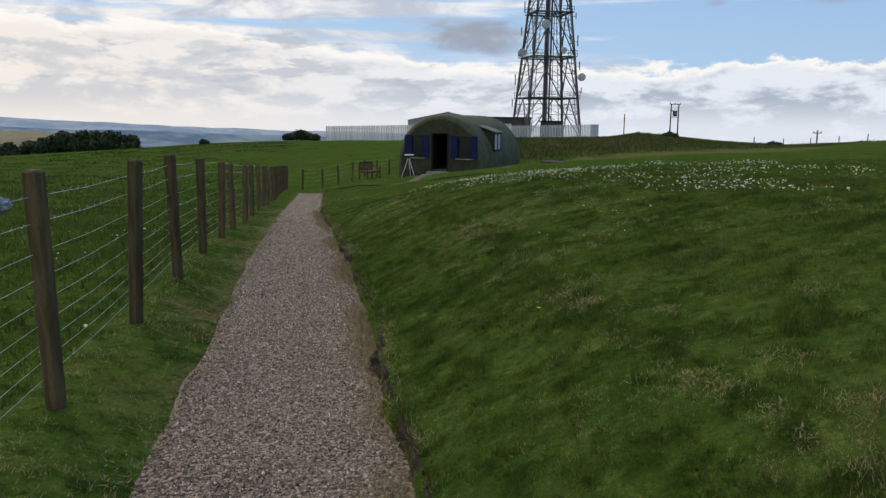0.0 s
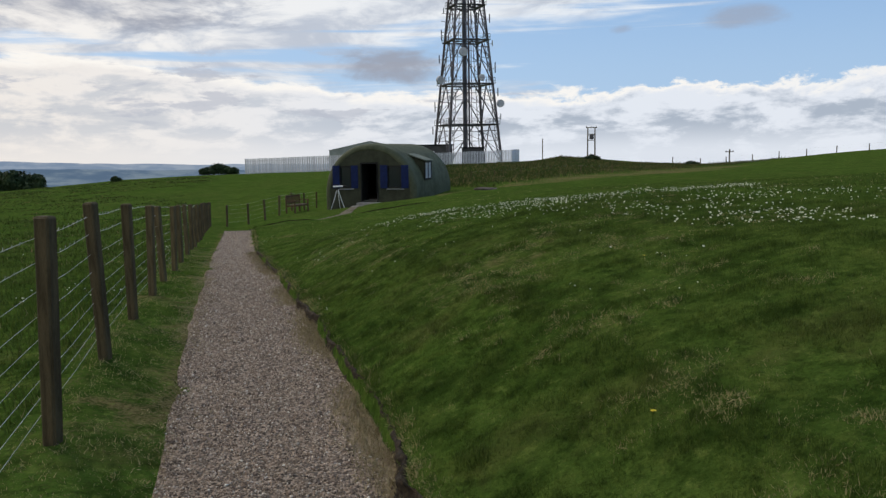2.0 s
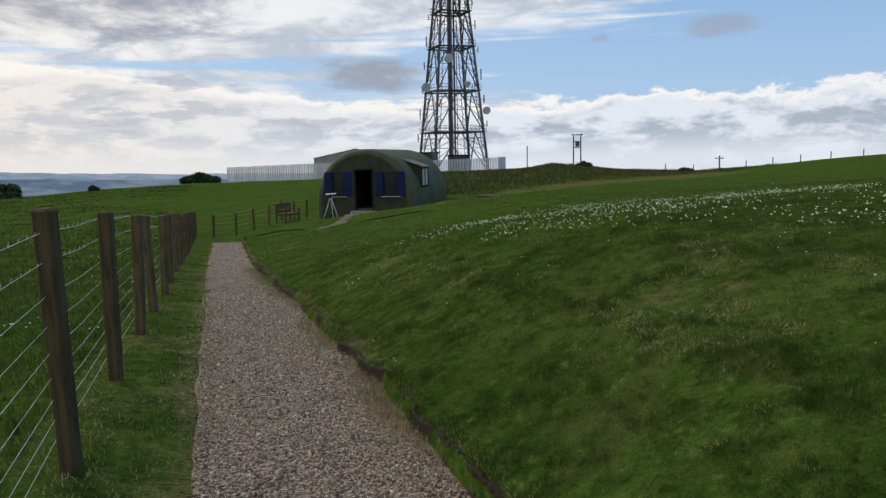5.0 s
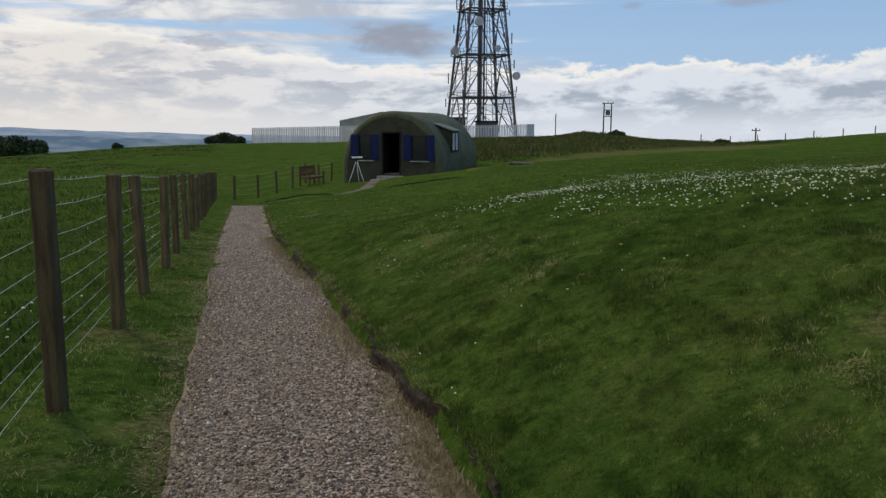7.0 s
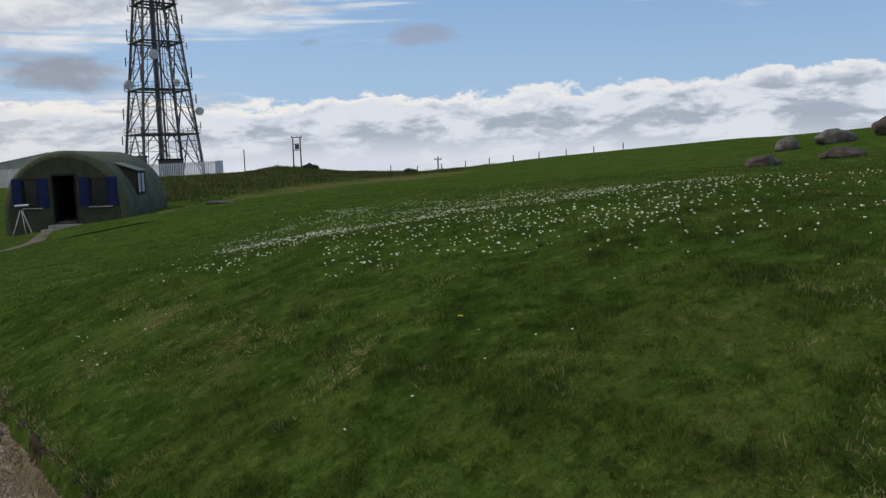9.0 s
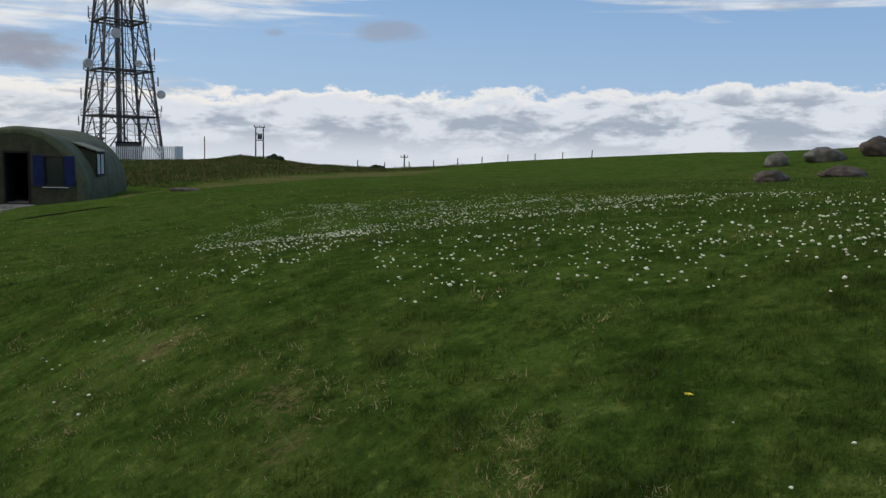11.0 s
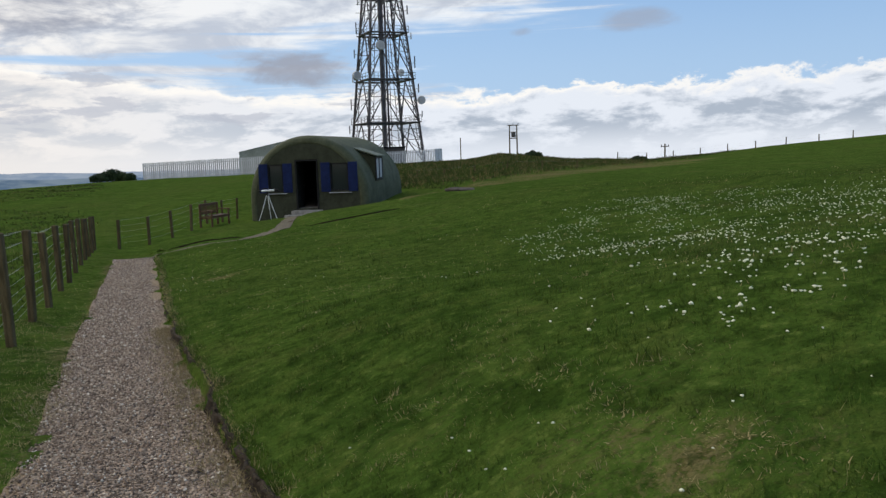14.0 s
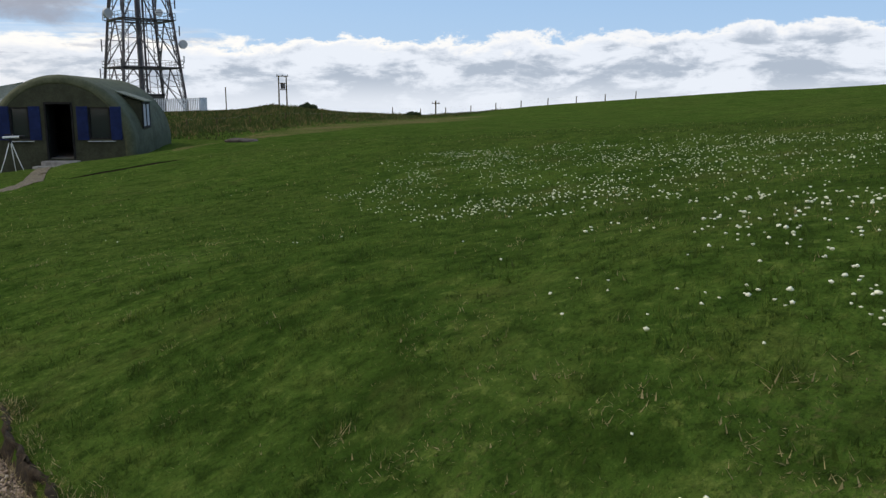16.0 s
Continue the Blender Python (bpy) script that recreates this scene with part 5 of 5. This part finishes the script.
turf_lip(((-1.1, 36.2), (0.2, 36.6), (1.5, 37.0), (2.5, 37.6)), 0.035)


def build_stones(n):
    """Loose chippings of the path, nearest stretch."""
    g = rng
    y = 0.5 + 32.8 * g.uniform(0, 1, n) ** 1.75
    u = edge_left(y) + (edge_right(y) - edge_left(y) - 0.03) * g.uniform(0, 1, n)
    x = fence_x(y) + u
    bare = smooth01(edge_right(y) - u, 0.36, 0.02) * np.clip(0.62 + 0.7 * vnoise(y * 0.8, u * 2, 91) + 0.3 * vnoise(y * 3, u * 4, 92), 0, 1)
    ok = g.uniform(0, 1, n) > 1.3 * bare
    x, y, u = x[ok], y[ok], u[ok]
    n = len(x)
    z = land(x, y) + 0.010
    r = 0.0060 * np.exp(g.normal(0, 0.34, n)) * (0.9 + 0.018 * y)
    dirs = np.array([(1, 0, 0), (-0.5, 0.87, 0), (-0.5, -0.87, 0), (0.1, 0.1, 0.75), (0.0, 0.0, -0.7)])
    jit = 1 + g.uniform(-0.35, 0.35, (n, 5, 1))
    a = g.uniform(0, 2 * np.pi, n)
    ca, sa = np.cos(a), np.sin(a)
    D = dirs[None] * jit
    X = D[..., 0] * ca[:, None] - D[..., 1] * sa[:, None]
    Y = D[..., 0] * sa[:, None] + D[..., 1] * ca[:, None]
    Z = D[..., 2] + 0.4 * D[..., 0] * g.uniform(-1, 1, (n, 1))
    V = np.stack([x[:, None] + X * r[:, None], y[:, None] + Y * r[:, None], z[:, None] + Z * r[:, None]], -1)
    T = np.array([(0, 1, 3), (1, 2, 3), (2, 0, 3), (1, 0, 4), (2, 1, 4), (0, 2, 4)])
    F = (np.arange(n)[:, None, None] * 5 + T[None]).reshape(-1, 3)
    tagged(fast_mesh("chippings", V.reshape(-1, 3), F, M["stone"]), "loose grey and pinkish stone chippings", "gravel", kind="stuff")


build_stones(150000)


def inside(x, y, poly):
    c = np.zeros(len(x), bool)
    for (x0, y0), (x1, y1) in zip(poly, poly[1:] + poly[:1]):
        c ^= ((y0 > y) != (y1 > y)) & (x < (x1 - x0) * (y - y0) / (y1 - y0 + 1e-9) + x0)
    return c


def heads(name, x, y, r, stem, mat, label):
    """Flower heads: squashed many-sided knobs on thin stems."""
    bm = bmesh.new()
    bmesh.ops.create_icosphere(bm, subdivisions=1, radius=1.0)
    bm.verts.ensure_lookup_table()
    dv = np.array([v.co[:] for v in bm.verts])
    df = np.array([[v.index for v in f.verts] for f in bm.faces])
    bm.free()
    n, g = len(x), rng
    z = land(x, y)
    r = r * np.exp(g.normal(0, 0.22, n))
    h = stem * g.uniform(0.6, 1.3, n)
    jit = 1 + g.uniform(-0.5, 0.35, (n, len(dv), 1))
    V = dv[None] * jit * r[:, None, None] * np.array([1, 1, 0.62]) + np.stack([x, y, z + h], 1)[:, None]
    F = (np.arange(n)[:, None, None] * len(dv) + df[None]).reshape(-1, 3)
    ob = fast_mesh(name, V.reshape(-1, 3), F, mat)
    tagged(ob, label, "flowers", kind="stuff")


ZONES = (([(-0.38, 14.2), (0.5, 15.1), (0.95, 14.8), (0.9, 14.2), (0.25, 13.6), (-0.27, 13.6)], 1.2),
         ([(0.64, 13.75), (1.62, 12.8), (2.5, 11.2), (2.9, 8.2), (3.3, 6.0), (2.2, 7.2), (1.7, 9.3), (1.0, 10.3), (0.8, 11.3), (0.0, 11.9)], 0.70),
         ([(-0.45, 15.5), (0.7, 18.8), (1.5, 23.3), (3.9, 25.8), (5.5, 25.8), (2.7, 18.9), (1.4, 14.7), (0.6, 13.8)], 0.42),
         ([(-1.9, 14.2), (-1.5, 14.3), (-1.15, 13.2), (-1.2, 12.4), (-1.7, 12.8)], 0.10),
         ([(-0.8, 14.8), (-0.55, 13.95), (-0.15, 13.5), (0.3, 13.6), (-0.3, 14.3), (-0.3, 15.0)], 0.40),
         ([(2.1, 23.3), (2.67, 18.9), (1.4, 14.75), (2.5, 11.2), (3.0, 8.0), (4.6, 7.8), (4.4, 11.0), (5.3, 13.0), (7.5, 17.5), (7.3, 23.4), (5.1, 25.6)], 0.42))
fx, fy = rng.uniform(-2.0, 8.5, 53000), rng.uniform(5.5, 28, 53000)
dens = np.clip(0.42 + 0.45 * vnoise(fx * 0.75, fy * 0.55, 51) + 0.6 * vnoise(fx * 2.6, fy * 2.2, 52), 0.03, 1)
want = sum(k * inside(fx, fy, p) for p, k in ZONES)
ok = rng.uniform(0, 1, len(fx)) < want * np.where(want > 0.9, np.maximum(dens, 0.35), dens)
heads("clover_flowers", fx[ok], fy[ok], 0.0076, 0.05, M["flower"], "drift of white clover flowers in the lawn")
fx, fy, d = spread(9000, 2, 22, 1.2, 16, lambda a, b: (u_of(a, b) > edge_right(b) + 0.1) & (b > 1) & (vnoise(a * 0.6, b * 0.6, 55) > 0.35))
heads("daisy_flowers", fx[::6], fy[::6], 0.006, 0.03, M["flower"], "scattered small white daisies in the lawn")
fx, fy, d = spread(16000, 2, 22, 1.4, 14, lambda a, b: (u_of(a, b) < -0.25) & (u_of(a, b) > -7) & (b > 1) & (vnoise(a * 0.7, b * 0.7, 56) > 0.1))
heads("pasture_flowers", fx[::14], fy[::14], 0.0105, 0.09, M["flower"], "white clover and daisies in the pasture")


def dandelion(x, y):
    z = land1(x, y)
    f = empty("dandelion", Matrix.Translation((x, y, z)), "single yellow dandelion flower in the grass", "flower", "dandelions")
    rodded("stem", (0, 0, -0.01), (0.004, 0, 0.06), 0.0025, M["blade"], f, n=5)
    bm = bmesh.new()
    for k in range(22):
        a, t = k * 2.4, 0.35 + 0.65 * (k / 22)
        m = Matrix.Translation((0.004, 0, 0.06)) @ Matrix.Rotation(a, 4, "Z") @ Matrix.Rotation(-0.9 + 0.75 * t, 4, "Y")
        vs = [bm.verts.new(m @ Vector(p)) for p in ((0, -0.003, 0), (0.011 * t + 0.003, -0.0035, 0), (0.014 * t + 0.003, 0, 0), (0.011 * t + 0.003, 0.0035, 0), (0, 0.003, 0))]
        bm.faces.new(vs)
    part("petals", bm, M["yellow"], f, "yellow petals")


for px, py in ((0.555, 4.55), (2.59, 9.82), (0.13, 10.37), (1.35, 6.9)):
    dandelion(px, py)
